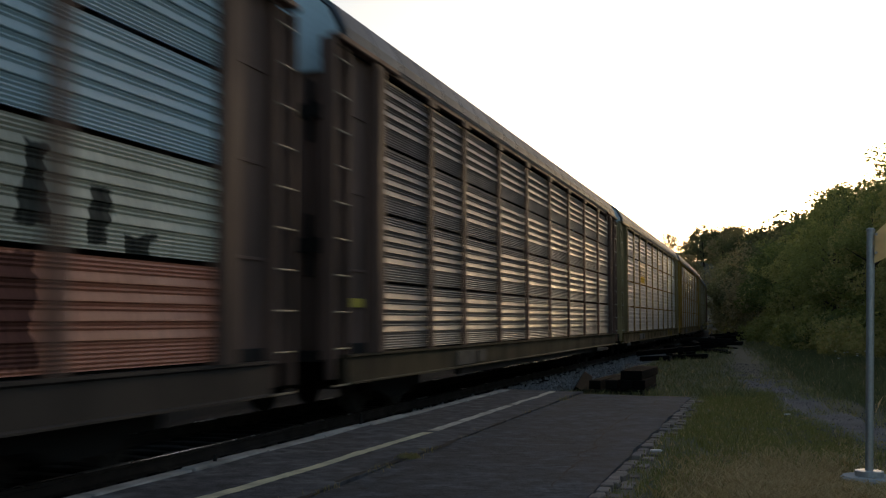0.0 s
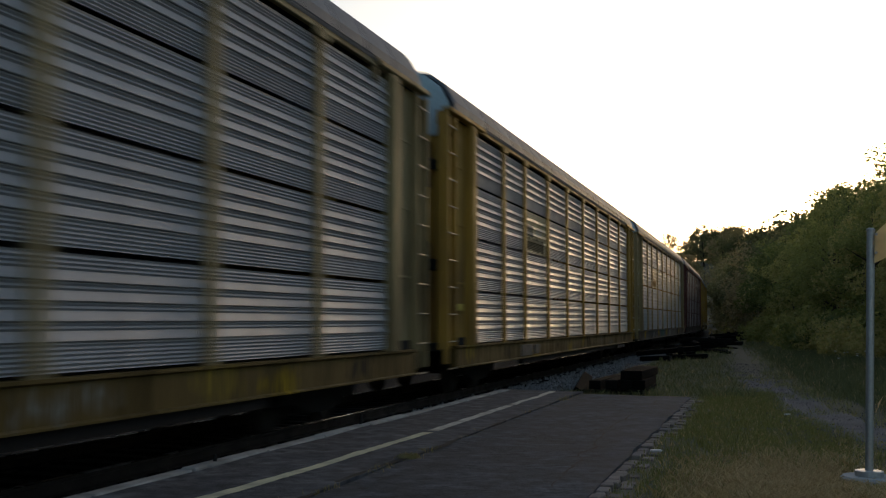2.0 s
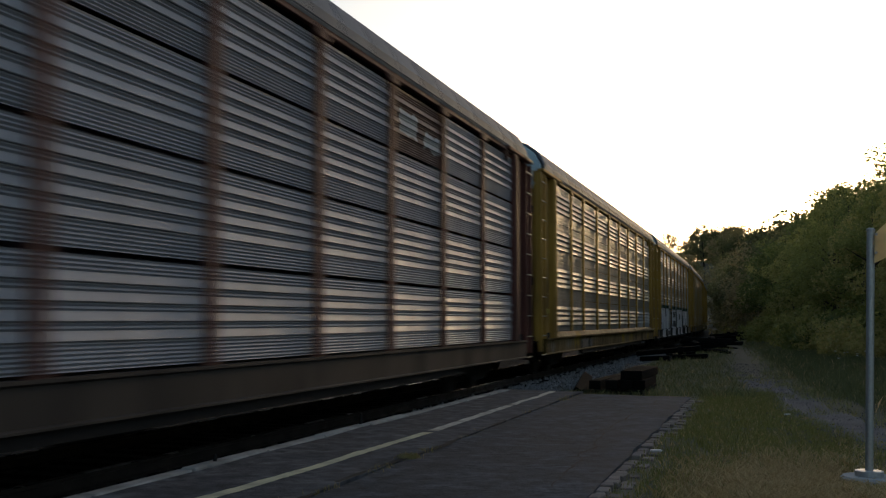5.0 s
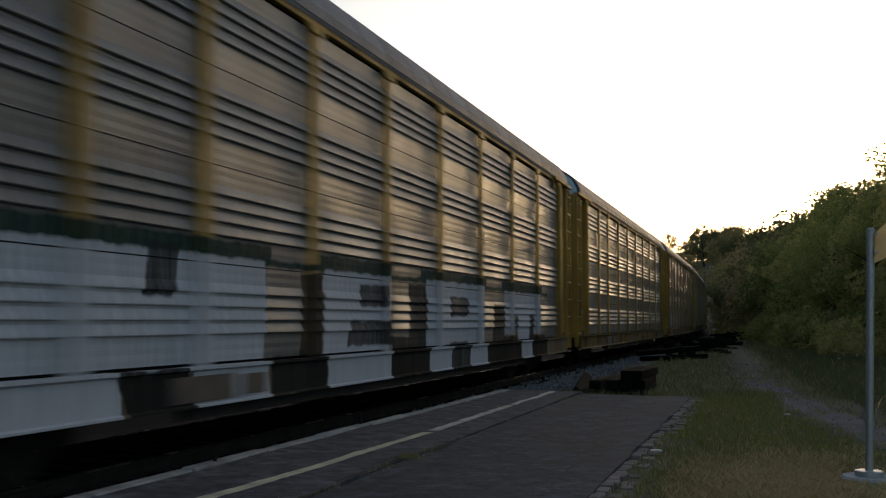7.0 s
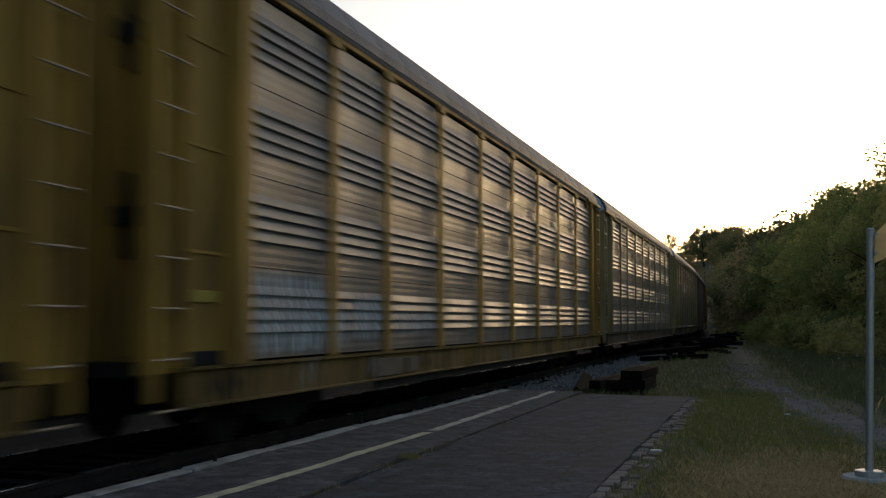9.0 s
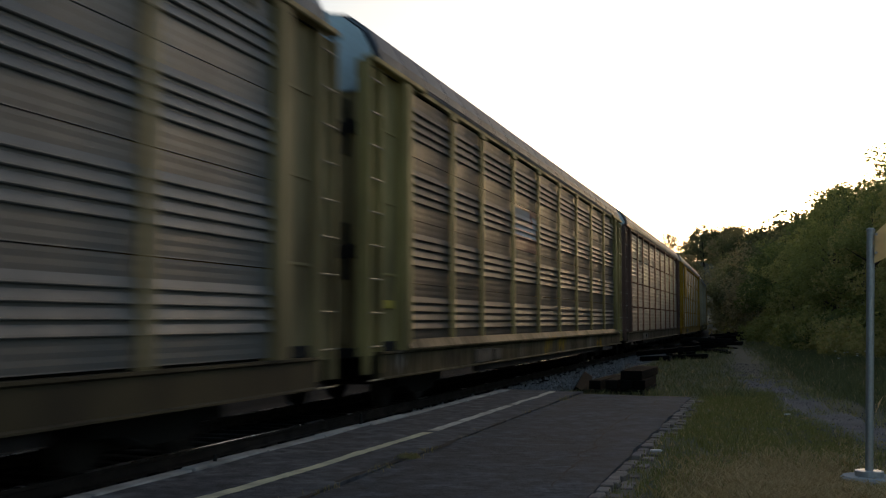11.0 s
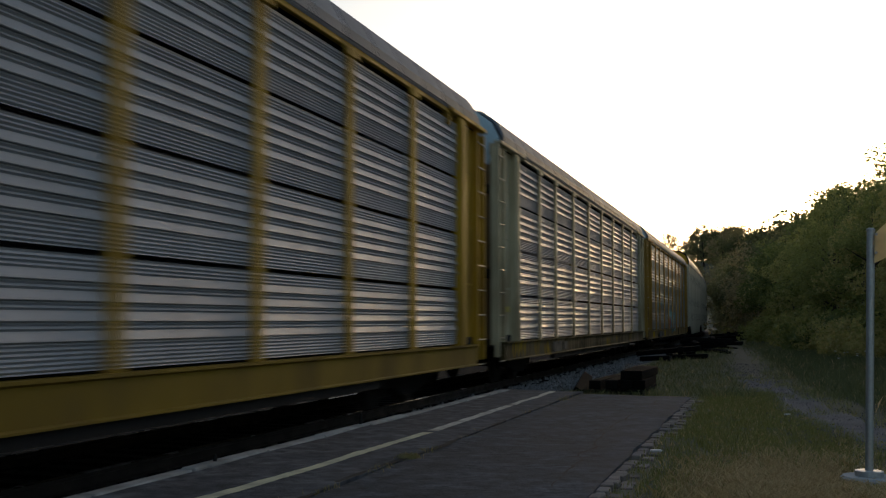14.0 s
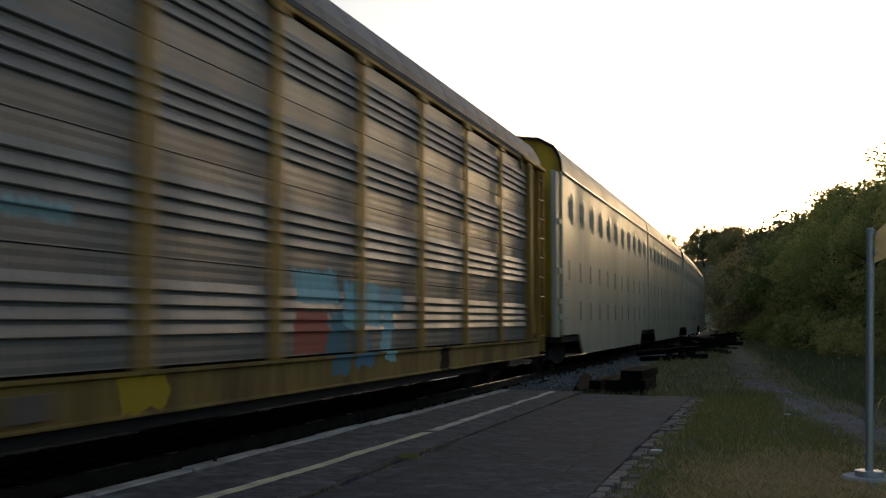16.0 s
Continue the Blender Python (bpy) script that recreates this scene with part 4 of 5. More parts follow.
# ---------------- tall smooth-sided carrier ----------------
W_PAINT = surface("pale_grey_green_paint", (0.5, 0.485, 0.37), (0.37, 0.345, 0.25), 0.48, big=0.5, fine=5, amount=0.55, streak=True, bump=0.06, vary=0.06)
W_ROOF = surface("tan_roof_paint", (0.4, 0.37, 0.31), (0.3, 0.27, 0.22), 0.5, big=0.8, fine=9, amount=0.5, bump=0.1)
M_VENT = surface("vent_mesh", (0.1, 0.1, 0.09), (0.07, 0.07, 0.06), 0.7)
TALL = [(1.52, 5.4), (1.48, 5.72), (1.3, 6.05), (0.88, 6.28), (0, 6.38)]
TALL = TALL + [(-x, z) for x, z in reversed(TALL[:-1])]


def mk_tall_side(bm):
    """Smooth side with a skirt that drops between the trucks."""
    v = [(0, 1.0), (2.6, 1.0), (3.4, 0.42), (18.2, 0.42), (19.0, 1.0), (21.6, 1.0), (21.6, 5.36), (0, 5.36)]
    a = [bm.verts.new((1.47, y, z)) for y, z in v]
    b = [bm.verts.new((1.53, y, z)) for y, z in v]
    for i in range(len(v)):
        j = (i + 1) % len(v)
        bm.faces.new((a[i], a[j], b[j], b[i]))
    bm.faces.new(list(reversed(a)))
    bm.faces.new(b)


def mk_tall_roof(bm):
    inner = [(x * 0.98, z - 0.04) for x, z in reversed(TALL)]
    sweep(bm, TALL + inner, 0, 21.6)


def mk_gutter(bm):
    box(bm, 1.53, 1.575, 0, 21.6, 5.31, 5.37, 0.008)


def mk_slot(bm):
    box(bm, -0.005, 0.006, -0.06, 0.06, -0.27, 0.27, 0.002)


def mk_bulge(bm):
    """A shallow pressed stiffener beside a vent."""
    a = [[bm.verts.new((0.045 * math.sin(math.pi * i / 6) * (1.0 if abs(j) < 2 else 0.0), -0.35 + 0.7 * i / 6, 0.22 * j)) for i in range(7)] for j in (-2, -1, 0, 1, 2)]
    for p, q in zip(a, a[1:]):
        for i in range(6):
            bm.faces.new((p[i], p[i + 1], q[i + 1], q[i]))


def mk_tall_end(bm):
    pr = [(1.5, 0.95), *[(x * 0.985, z - 0.02) for x, z in TALL], (-1.5, 0.95)]
    a = [bm.verts.new((x, 0, z)) for x, z in pr]
    b = [bm.verts.new((x, 0.06, z)) for x, z in pr]
    for i in range(len(pr)):
        j = (i + 1) % len(pr)
        bm.faces.new((a[i], a[j], b[j], b[i]))
    bm.faces.new(list(reversed(a)))
    bm.faces.new(b)


def mk_tall_column(bm):
    box(bm, 1.36, 1.5, -0.75, -0.3, 0.95, 5.3, 0.02)
    for z in (1.4, 1.8, 2.6, 3.9):
        box(bm, 1.5, 1.56, -0.6, -0.35, z, z + 0.16, 0.01)


def mk_rim(bm):
    outer = [(x * 1.015, z + 0.015) for x, z in TALL]
    sweep(bm, outer + [(x * 0.97, z - 0.05) for x, z in reversed(TALL)], -0.06, 0.02)


def mk_tall_deck(bm):
    box(bm, -1.46, 1.46, 0.05, 21.55, 0.8, 0.95)
    box(bm, -1.46, 1.46, 3.6, 18.0, 0.42, 0.8)


def tall_unit(end):
    u = tagged(new("tall_autorack"), "tall pale grey-green smooth-sided car carrier with vent slots", "rail car", "cars of the freight train")
    both("side_wall", mk_tall_side, W_PAINT, u)
    put("roof", once("tall_roof", mk_tall_roof), W_ROOF, u, label="tan painted arched roof")
    both("gutter", mk_gutter, M_POLE, u)
    put("deck", once("tall_deck", mk_tall_deck), M_BLACK, u)
    for y, turn in ((0.1, 0), (21.5, 180)):
        put("end_wall", once("tall_end", mk_tall_end), F_BRIGHT if end == "leading" and not turn else W_PAINT, u, (0, y, 0), turn)
    if end == "leading":
        both("end_column", mk_tall_column, W_PAINT, u)
        put("end_rim", once("end_rim", mk_rim), M_BLACK, u)
        put("coupler", once("coupler", mk_coupler), M_BLACK, u, (0, -0.1, 0))
    for z, first in ((4.5, 0), (2.76, 0), (1.66, 1)):
        for k in range(first, 11):
            y = 1.0 + 1.9 * k
            put("vent_slot", once("vent_slot", mk_slot), M_VENT, u, (1.53, y, z))
            put("vent_slot", once("vent_slot", mk_slot), M_VENT, u, (-1.535, y, z))
            if z > 4 and k < 11:
                put("stiffener", once("stiffener", mk_bulge), W_PAINT, u, (1.531, y + 0.55, z))
    for k in range(4):
        put("grab_iron", once("rung", mk_rung), M_POLE, u, (1.56, 0.15, 1.0 + 0.45 * k))
    for y in ((1.3, 21.7) if end == "leading" else (20.3,)):
        tr = put("truck", once("truck", mk_truck), M_BLACK, u, (0, y, 0))
        for dy in (-0.89, 0.89):
            put("axle", once("axle", mk_axle), M_BLACK, tr, (0, dy, 0.42))
            put("wheel", once("wheel", mk_wheel), M_WHEEL, tr, (0.77, dy, 0.42))
            put("wheel", once("wheel", mk_wheel), M_WHEEL, tr, (-0.77, dy, 0.42), 180)
    return u


# ---------------- plants ----------------
def leaf_cloud(rng, centres, radii, per, size, flat=0.8):
    """Small leaf quads scattered round clump centres."""
    n = len(centres) * per
    c = np.repeat(np.asarray(centres), per, 0)
    r = np.repeat(np.asarray(radii), per)[:, None]
    d = rng.normal(size=(n, 3))
    d /= np.linalg.norm(d, axis=1)[:, None]
    p = c + d * r * rng.uniform(0.3, 1.0, (n, 1)) ** 0.35 * (1, 1, flat)
    u = rng.normal(size=(n, 3))
    u /= np.linalg.norm(u, axis=1)[:, None]
    w = np.cross(u, rng.normal(size=(n, 3)))
    w /= np.linalg.norm(w, axis=1)[:, None]
    s = size * rng.uniform(0.5, 1.3, (n, 1))
    u, w = u * s, w * s * 0.6
    return np.stack([p - u, p - w * 0.9, p + u, p + w * 0.9], 1).reshape(-1, 3)


def tree_meshes(seed, leaf_size, clumps, per):
    """A trunk with limbs and a crown of leaf clumps, for a tree 10 m high."""
    rng = np.random.default_rng(seed)
    bm = bmesh.new()
    lean = rng.uniform(-0.4, 0.4, 2)
    tube(bm, [(0, 0, -0.5), (0, 0, 0.3), (lean[0] * 0.4, lean[1] * 0.4, 3.2), (lean[0], lean[1], 6.0), (lean[0] * 1.4, lean[1] * 1.3, 8.6)],
         [0.3, 0.22, 0.17, 0.1, 0.03], 8)
    centres, radii = [], []
    for k in range(9):
        a = k * 2.4 + rng.uniform(-0.4, 0.4)
        z0 = rng.uniform(2.2, 6.6)
        ln = rng.uniform(1.6, 3.1) * (1.1 - 0.06 * z0)
        tip = (lean[0] + math.cos(a) * ln, lean[1] + math.sin(a) * ln, z0 + rng.uniform(0.7, 1.9))
        mid = (lean[0] * 0.6 + math.cos(a) * ln * 0.5, lean[1] * 0.6 + math.sin(a) * ln * 0.5, z0 + 0.35)
        tube(bm, [(lean[0] * z0 / 6, lean[1] * z0 / 6, z0 - 0.3), mid, tip], [0.08, 0.055, 0.015], 5)
        centres.append(tip)
        radii.append(rng.uniform(0.7, 1.1))
    for k in range(clumps):
        z = rng.uniform(1.4, 9.6)
        wide = 2.9 * math.sin(math.pi * min(1.0, max(0.05, (z - 0.6) / 9.6)) ** 0.85) + 0.3
        a, q = rng.uniform(0, 6.283), rng.uniform(0.25, 1.0) ** 0.5
        centres.append((lean[0] + math.cos(a) * wide * q, lean[1] + math.sin(a) * wide * q, z + rng.uniform(-0.4, 0.4)))
        radii.append(rng.uniform(0.65, 1.35))
    trunk = finish("trunk", bm)
    crown = quads("crown", leaf_cloud(rng, centres, radii, per, leaf_size), None)
    return trunk, crown


def bush_mesh(seed):
    rng = np.random.default_rng(seed)
    cs, rs = [], []
    for k in range(26):
        a, q = rng.uniform(0, 6.283), rng.uniform(0, 1.3)
        cs.append((math.cos(a) * q, math.sin(a) * q, rng.uniform(0.2, 1.5) * (1.2 - 0.4 * q)))
        rs.append(rng.uniform(0.3, 0.55))
    return quads("shrub", leaf_cloud(rng, cs, rs, 70, 0.085), None)


def build_woods():
    kinds = [tree_meshes(11 + i, 0.125, 34, 175) for i in range(5)]
    far = [tree_meshes(31 + i, 0.17, 34, 100) for i in range(3)]
    rng = random.Random(8)

    def tree(x, y, h, sets, mat, label, wide=1.0):
        tr, cr = rng.choice(sets)
        t = tagged(new("tree"), label, "tree", "trees of the woods")
        put("trunk", tr, M_BARK, t)
        put("crown", cr, mat, t, label="dense green leaves")
        s = h / 10
        t.matrix_basis = pose(x, y, ground_z(x, y) - 0.1, 0, 0, rng.uniform(0, 360)) @ Matrix.Diagonal((s * wide, s * wide, s, 1))
    # three ranks beside the line, taller uphill
    for rank, (off, h0, step) in enumerate(((0.0, 5.7, 3.2), (4.5, 8.0, 3.5), (10.0, 9.3, 4.2))):
        # trees nearer than y = 34 are out of view, added to shade the lower panels
        y = 15.0 + 2 * rank
        while y < 150:
            h = (h0 + 0.034 * max(y - 40, -12)) * rng.uniform(0.85, 1.15)
            tree(wood_edge(y) + off + 0.35 * max(0.0, 32 - y) + rng.uniform(-1.0, 1.0), y, h, kinds if y < 110 else far, M_LEAF if y < 110 else M_LEAF_FAR,
                 "leafy deciduous tree at the edge of the woods" if rank == 0 else "leafy deciduous tree on the wooded slope", rng.uniform(0.95, 1.35))
            y += step * rng.uniform(0.75, 1.25) * (1 + 0.006 * max(0, y - 34))
    open_crown = [tree_meshes(77, 0.085, 22, 210), tree_meshes(78, 0.085, 22, 210)]
    for x, y, h in ((4.9, 62.0, 8.5), (3.2, 64.0, 8.0), (6.0, 66.0, 8.3), (4.3, 70.0, 8.9)):
        tree(x, y, h, open_crown, M_LEAF, "tall open-crowned tree above the woods", 0.85)
    for x, y, h in ((-40.0, 430.0, 19.5), (-24.0, 420.0, 15.5), (-36.0, 436.0, 19.5)):
        tree(x, y, h, far, M_LEAF_FAR, "tall distant tree on the skyline", 0.75)
    # wooded hill across the end of the view
    for k in range(45):
        y = rng.uniform(165, 300)
        x = wood_edge(y) + rng.uniform(-70 if y > 215 else 2, 60)
        if abs(x - track(y)[0]) < 7:
            continue
        tree(x, y, rng.uniform(7, 10.5), far, M_LEAF_FAR, "distant tree on the wooded hill", rng.uniform(1.0, 1.4))
    for k in range(30):
        y = rng.uniform(225, 310)
        x = rng.uniform(-62, 4)
        if abs(x - track(y)[0]) < 6.5:
            continue
        tree(x, y, rng.uniform(9, 13), far, M_LEAF_FAR, "distant tree on the wooded hill", rng.uniform(1.0, 1.3))
    for k in range(85):
        y = rng.uniform(335, 470)
        x = rng.uniform(track(y)[0] + 9, 40)
        tree(x, y, rng.uniform(9.5, 14), far, M_LEAF_FAR, "distant tree on the wooded hill", rng.uniform(1.0, 1.35))
    low = [bush_mesh(61 + i) for i in range(3)]
    for k in range(36):
        y = rng.uniform(92, 190)
        x = track(y)[0] + 4.8 + rng.uniform(0, 3.2)
        ob = put("shrub", rng.choice(low), M_LEAF_FAR, None, (x, y, ground_z(x, y) - 0.1), rng.uniform(0, 360))
        s = rng.uniform(1.0, 2.0)
        ob.scale = (s * 1.1, s * 1.1, s)
        tagged(ob, "leafy shrub beside the bend of the line", "shrub", "shrubs by the woods")
    # close by the line where it bends away
    for k in range(26):
        y = rng.uniform(140, 235)
        tree(track(y)[0] + 5.2 + rng.uniform(0, 5), y, rng.uniform(4.5, 7.5), far, M_LEAF_FAR, "low tree beside the bend of the line", rng.uniform(1.0, 1.3))
    # the far bank, left of the bend
    for k in range(36):
        y = rng.uniform(120, 225)
        tree(track(y)[0] - 7 - rng.uniform(0, 9), y, rng.uniform(6, 9.5), far, M_LEAF_FAR, "tree on the bank beyond the bend", rng.uniform(1.0, 1.3))
    # shrubs along the foot of the woods
    shrubs = [bush_mesh(51 + i) for i in range(4)]
    for k in range(75):
        y = 26 + 95 * rng.random() ** 1.4
        x = wood_edge(y) - 1.9 + rng.uniform(-1.3, 1.6) + (1.5 if y < 40 else 0)
        ob = put("shrub", rng.choice(shrubs), M_LEAF, None, (x, y, ground_z(x, y) - 0.1), rng.uniform(0, 360))
        s = rng.uniform(0.55, 1.25)
        ob.scale = (s * 1.2, s * 1.2, s)
        tagged(ob, "leafy green shrub at the foot of the woods", "shrub", "shrubs by the woods")


def blades(name, n, place, height, width, mat, label, seed, lean=0.5):
    """Grass: single bent blades, joined as one mass."""
    rng = np.random.default_rng(seed)
    xy = np.array([place(rng) for _ in range(n)])
    per = 5
    base = np.repeat(np.array([(x, y, ground_z(x, y) - 0.01) for x, y in xy]), per, 0)
    m = len(base)
    base[:, :2] += rng.normal(0, 0.035, (m, 2))
    h = np.abs(height * rng.uniform(0.35, 1.2, m))
    a = rng.uniform(0, 6.283, m)
    b = rng.uniform(0, 6.283, m)
    ln = lean * rng.uniform(0.2, 1.0, m) * h
    side = np.stack([np.cos(b), np.sin(b), np.zeros(m)], 1) * width / 2
    mid = base + np.stack([np.cos(a) * ln * 0.35, np.sin(a) * ln * 0.35, h * 0.6], 1)
    tip = base + np.stack([np.cos(a) * ln, np.sin(a) * ln, h], 1)
    v = np.stack([base - side, base + side, mid + side * 0.7, tip, mid - side * 0.7], 1).reshape(-1, 3)
    f = np.arange(m * 5).reshape(-1, 5)
    me = quads(name, v, mat, f)
    return tagged(new(name, me), label, "grass", kind="stuff")


def path_x(y):
    """Middle of the gravel track that runs beside the grass."""
    return float(np.interp(y, (8, 13, 16, 19, 23.8, 30, 60, 90), (3.2, 1.5, 0.9, 0.42, 0.12, -0.5, -1.7, -3.0)))


def build_verge():
    strip("gravel_path", [(path_x(6 + 0.7 * i), 6 + 0.7 * i) for i in range(36)], 0.95, M_GRAVEL, 0.035, "worn grey gravel path beside the grass", "path")
    stones("path_stones", 2600, lambda r: (lambda y: (lambda x: (x, y, ground_z(x, y) + 0.03))(path_x(y) + r.normal(0, 0.4)))(10 + 30 * r.random() ** 1.5),
           0.016, M_STONE, "small loose stones on the gravel path", 4)

    def lawn(r):
        while True:
            y = 6 + 17 * r.random()
            x = r.uniform(-1.25, path_x(y) - 0.2)
            if x > -1.25 and not (x < -1.08 and r.random() < 0.6):
                return x, y

    def dry(r):
        while True:
            x, y = r.normal(0.12, 0.42), r.normal(9.7, 1.0)
            if -0.9 < x < path_x(y) - 0.2:
                return x, y

    def rough(r):
        while True:
            y = 21 + 55 * r.random() ** 1.5
            x = r.uniform(-3.9, wood_edge(y) - 0.5)
            if abs(x - path_x(y)) > 0.75 * r.random() + 0.2 and not (y < 21.3 and x < -1.3):
                return x, y

    def bank(r):
        y = 12 + 40 * r.random()
        return path_x(y) + 0.9 + 6 * r.random() ** 0.8, y

    def cracks(r):
        k = r.random()
        y = 7 + 14.5 * r.random()
        if noise.noise((y * 1.4, 0, 6)) < 0.05:
            y = 10.4 + 0.2 * k
        return -3.38 + r.normal(0, 0.035), y
    def on_path(r):
        while True:
            y = 9 + 24 * r.random()
            x = path_x(y) + r.normal(0, 0.5)
            if noise.noise((x * 1.6, y * 0.7, 2)) > -0.02:
                return x, y
    blades("path_weeds", 1300, on_path, 0.11, 0.006, M_WEED, "low weeds growing through the gravel path", 14, 0.9)
    blades("short_grass", 9000, lawn, 0.085, 0.007, M_GRASS, "short green grass beside the platform", 5)
    blades("dry_grass", 7000, dry, 0.09, 0.008, M_STRAW, "dry straw-coloured cut grass", 6, 1.6)
    blades("dry_grass", 1500, lawn, 0.07, 0.006, M_STRAW, "scattered dry grass stems", 7, 1.3)
    blades("tall_weeds", 15000, rough, 0.17, 0.006, M_WEED, "rough weeds beyond the platform", 8, 0.9)
    blades("tall_weeds", 15000, bank, 0.3, 0.008, M_WEED, "tall weeds on the bank by the path", 9, 0.9)
    blades("dry_weeds", 1600, rough, 0.18, 0.005, M_STRAW, "dry stems among the weeds", 12, 0.9)
    blades("dry_weeds", 1200, bank, 0.26, 0.006, M_STRAW, "dry stems among the weeds", 13, 0.9)
    ob = blades("crack_weeds", 220, cracks, 0.05, 0.005, M_WEED, "small weeds growing in the platform crack", 10)
    ob.location.z = PLAT_Z + 0.1
    # white wild flowers on the bank
    rng = random.Random(3)
    bm = bmesh.new()
    tube(bm, [(0, 0, 0), (0.01, 0, 0.3), (0.0, 0.01, 0.62)], [0.006, 0.005, 0.004], 5)
    stem = finish("stem", bm)
    bm = bmesh.new()
    for k in range(7):
        a = k * 0.9
        tube(bm, [(0.02 * math.cos(a), 0.02 * math.sin(a), 0.6), (0.02 * math.cos(a), 0.02 * math.sin(a), 0.615)], [0.008, 0.012], 6)
    head = finish("flower_head", bm)
    for k in range(22):
        y = rng.uniform(24, 36)
        x = 2.4 + (y - 32) * 0.02 + rng.uniform(-0.9, 1.3)
        f = tagged(put("wildflower", stem, M_WEED, None, (x, y, ground_z(x, y)), rng.uniform(0, 360)), "white-headed wild flower in the weeds", "flower", "wild flowers")
        put("flower_head", head, M_PETAL, f, label="white flower head")


# ---------------- old ties, sign and litter ----------------
def build_loose():
    bm = bmesh.new()
    box(bm, -0.115, 0.115, -1.3, 1.3, -0.09, 0.09, 0.014)
    tie = finish("old_tie", bm)
    rng = random.Random(21)

    def lay(x, y, z, rx=0.0, rz=0.0, ry=0.0):
        ob = put("old_tie", tie, M_TIE, None)
        ob.matrix_basis = pose(x, y, z, rx, ry, rz)
        tagged(ob, "old black creosoted timber tie dumped beside the track", "railroad tie", "discarded ties")
    # stack by the platform end
    for c in range(2):
        for r in range(3):
            lay(-2.76 + 0.245 * c + rng.uniform(-0.015, 0.015), 23.75 + rng.uniform(-0.08, 0.08), -0.06 + 0.185 * r, 0, rng.uniform(-1.5, 1.5))
    for r in range(2):
        lay(-3.03, 23.7 + rng.uniform(-0.1, 0.1), -0.06 + 0.18 * r, 0, 1.5 - 2 * r)
    lay(-3.29, 23.65, -0.06, 0, 2)
    lay(-3.3, 23.7, 0.115, 0, -3)
    lay(-3.58, 23.6, -0.06, 0, 4)
    lay(-3.85, 23.9, 0.03, 5, 8, 35)
    # heaps further along
    for k in range(40):
        t = rng.random()
        y = 41 + 58 * t
        x = track(y)[0] + 3.1 + rng.uniform(-0.3, 0.6) + 0.9 * t
        lvl = rng.choice((0, 0, 1, 1, 2)) if t > 0.25 else rng.choice((0, 0, 1))
        lay(x, y, ground_z(x, y) + 0.1 + 0.19 * lvl, rng.uniform(-7, 7), rng.choice((rng.uniform(-20, 20), rng.uniform(50, 120))), rng.uniform(-12, 12))
    # sign on a post with a concrete foot
    sx, sy = 0.79, 10.5
    g = ground_z(sx, sy)
    sign = tagged(new("sign_post"), "galvanised post with a thin amber plate and round concrete foot", "sign")
    sign.matrix_basis = pose(sx, sy, 0, 0.3, 1.6, 0)
    bm = bmesh.new()
    tube(bm, [(0, 0, g), (0, 0, 2.16)], [0.034, 0.034], 16)
    part("post", bm, M_POLE, sign)
    bm = bmesh.new()
    tube(bm, [(0, 0, 2.16), (0, 0, 2.18), (0, 0, 2.19)], [0.037, 0.037, 0.02], 16)
    part("post_cap", bm, M_POLE, sign)
    bm = bmesh.new()
    tube(bm, [(0, 0, 0.035), (0, 0, 0.05), (0, 0, 0.085), (0, 0, 0.09)], [0.118, 0.12, 0.12, 0.11], 28)
    part("collar", bm, M_POLE, sign, "round steel collar")
    bm = bmesh.new()
    tube(bm, [(0.02, 0, -0.25), (0.02, 0, 0.02), (0.02, 0, 0.04)], [0.26, 0.26, 0.24], 28)
    part("footing", bm, M_FOOT, sign, "pale concrete footing")
    bm = bmesh.new()
    rim = ((0.026, 1.88), (0.57, 2.17), (0.57, 2.42), (0.31, 2.42), (0.026, 2.135))
    front = [bm.verts.new((x, -0.05, z)) for x, z in rim]
    back = [bm.verts.new((x, -0.047, z)) for x, z in rim]
    bm.faces.new(front)
    bm.faces.new(list(reversed(back)))
    for i in range(5):
        j = (i + 1) % 5
        bm.faces.new((front[j], front[i], back[i], back[j]))
    part("sign_plate", bm, M_SIGN, sign, "thin amber plate with slanting edges")
    for z in (2.13, 1.97):
        bm = bmesh.new()
        tube(bm, [(0.04, -0.07, z), (0.04, 0.0, z)], [0.012, 0.012], 8)
        part("bolt", bm, M_POLE, sign)
    # litter
    bm = bmesh.new()
    box(bm, -0.05, 0.05, -0.04, 0.04, -0.02, 0.025, 0.012)
    lump = finish("stone", bm)
    for x, y, s in ((-1.16, 11.9, 1.0), (0.2, 17.0, 0.7)):
        ob = put("stone", lump, M_WHITE_THING, None, (x, y, ground_z(x, y) + 0.05), 20)
        ob.scale = (s * 1.2, s * 0.8, s * 0.5)
        tagged(ob, "small white stone lying in the grass", "stone", "white stones")


# ---------------- build and move ----------------
build_ground()
build_bank()
build_platform()
build_woods()
build_verge()
build_loose()
build_train()
build_track()


# slack along the train: metres ahead of or behind the even speed, at each half second
SLACK_T = (0, 0.5, 1, 1.5, 2, 2.5, 3, 3.5, 4, 6.5, 7, 7.5, 8, 8.5, 9, 11.5, 12, 12.5, 13, 13.5, 14, 14.5, 15, 15.5, 16)
SLACK = (0.08, 0.2, -0.2, 0.35, -0.12, 0.2, -0.1, 0.1, -0.1, -0.04, -0.25, -0.38, 0.05, -0.22, -0.22, -0.08, -0.58, -0.5, -0.5, -0.38, -0.55, 0.25, -0.1, -0.1, -0.08)


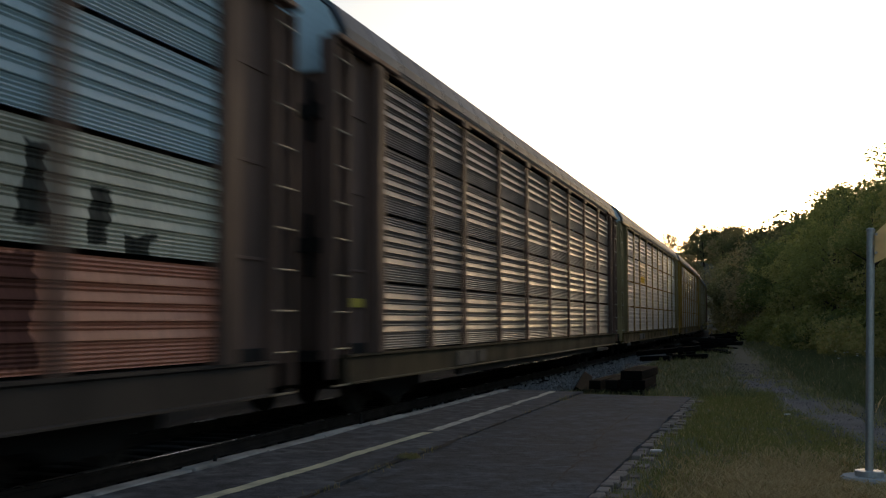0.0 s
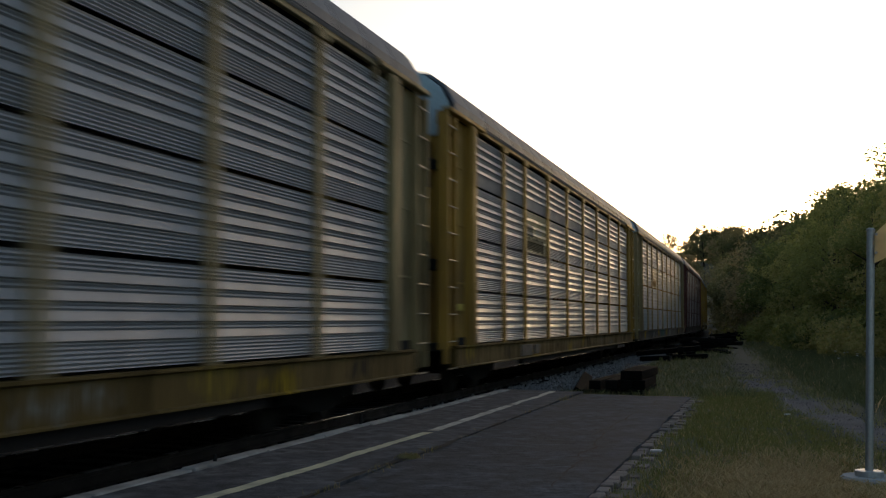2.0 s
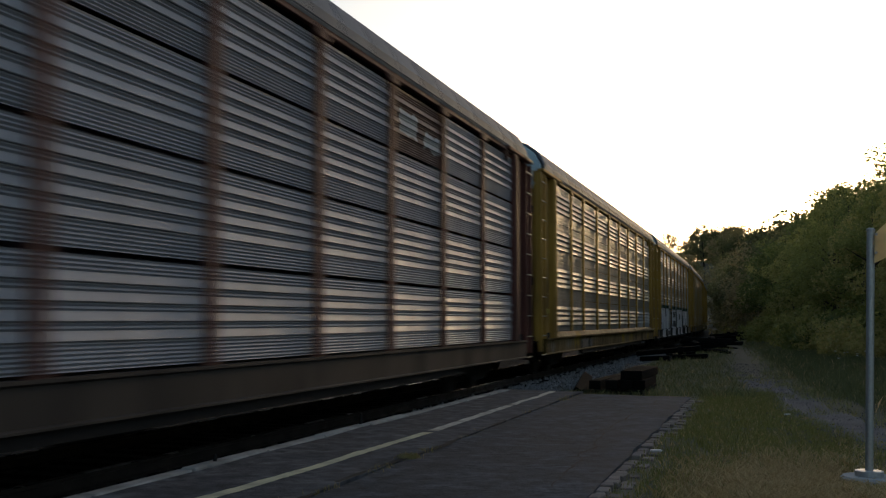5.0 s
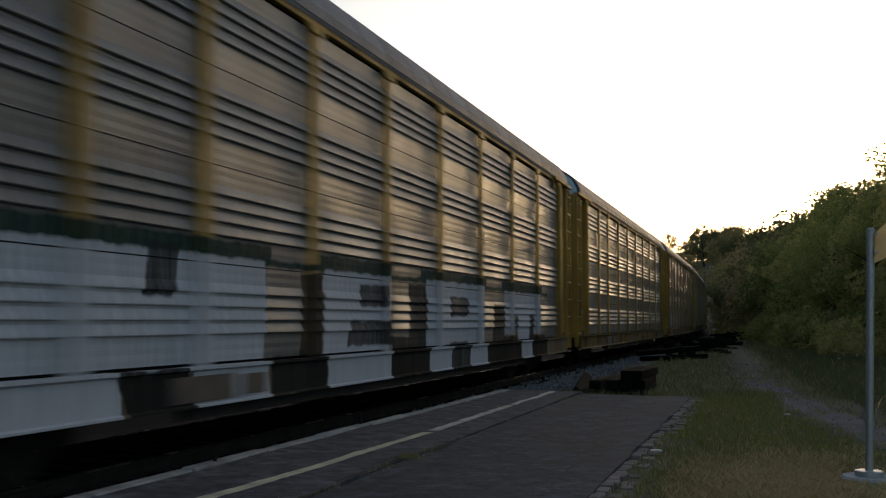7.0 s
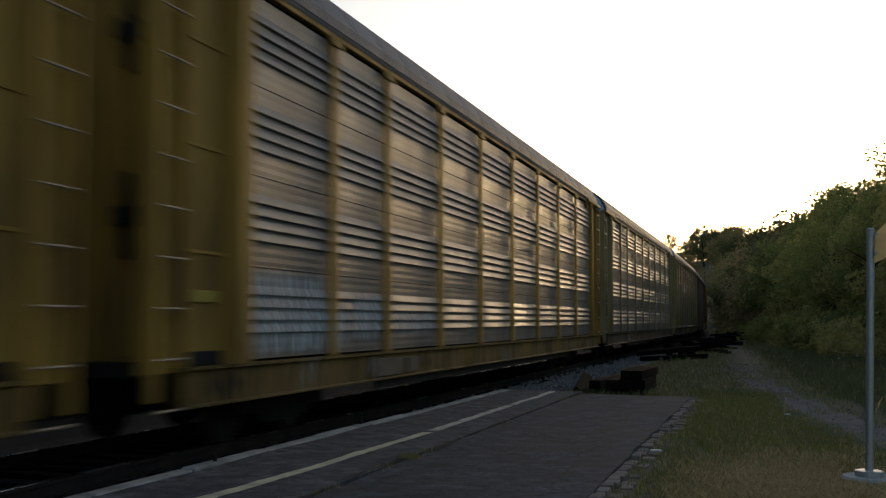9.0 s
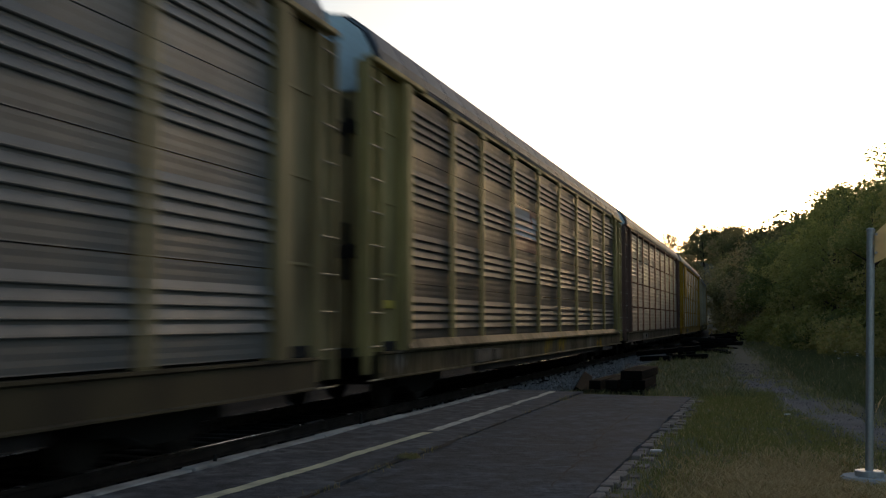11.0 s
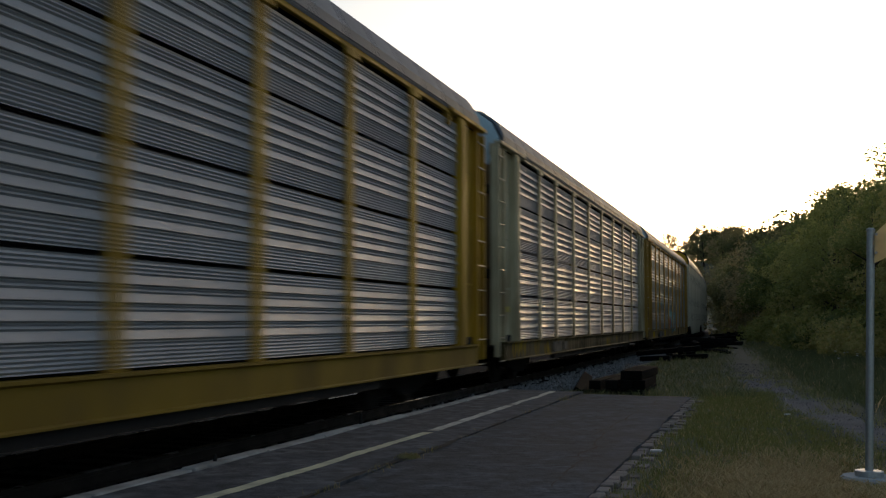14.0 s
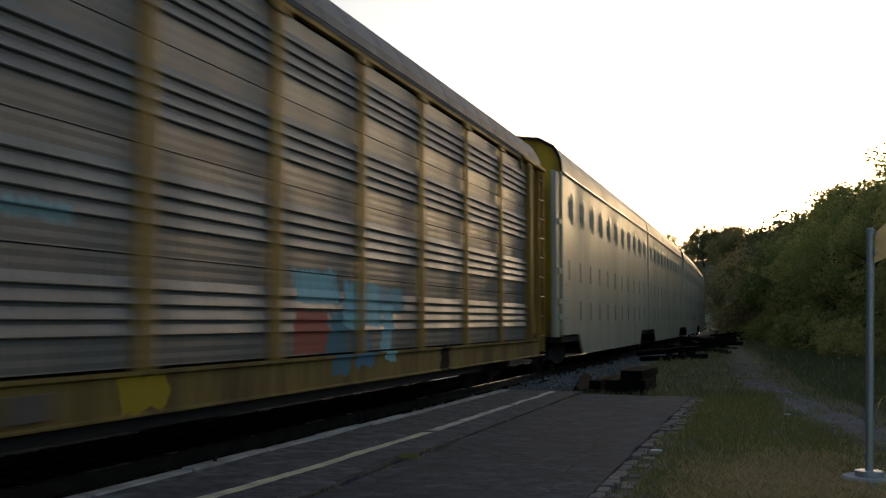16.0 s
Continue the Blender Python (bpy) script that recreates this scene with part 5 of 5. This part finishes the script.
def car_rows(start, length):
    rows = []
    for i in range(33):
        t = i * 0.5
        s = 43.8 + start - SPEED * t + float(np.interp(t, SLACK_T, SLACK))
        x, y, _ = track(s)
        x2, y2, _ = track(s + length)
        rows.append((t, pose(x, y, 0, 0, 0, math.degrees(math.atan2(x - x2, y2 - y)))))
    return rows


def motions():
    for start, length, car in cars:
        walk(car, car_rows(start, length))


motions()
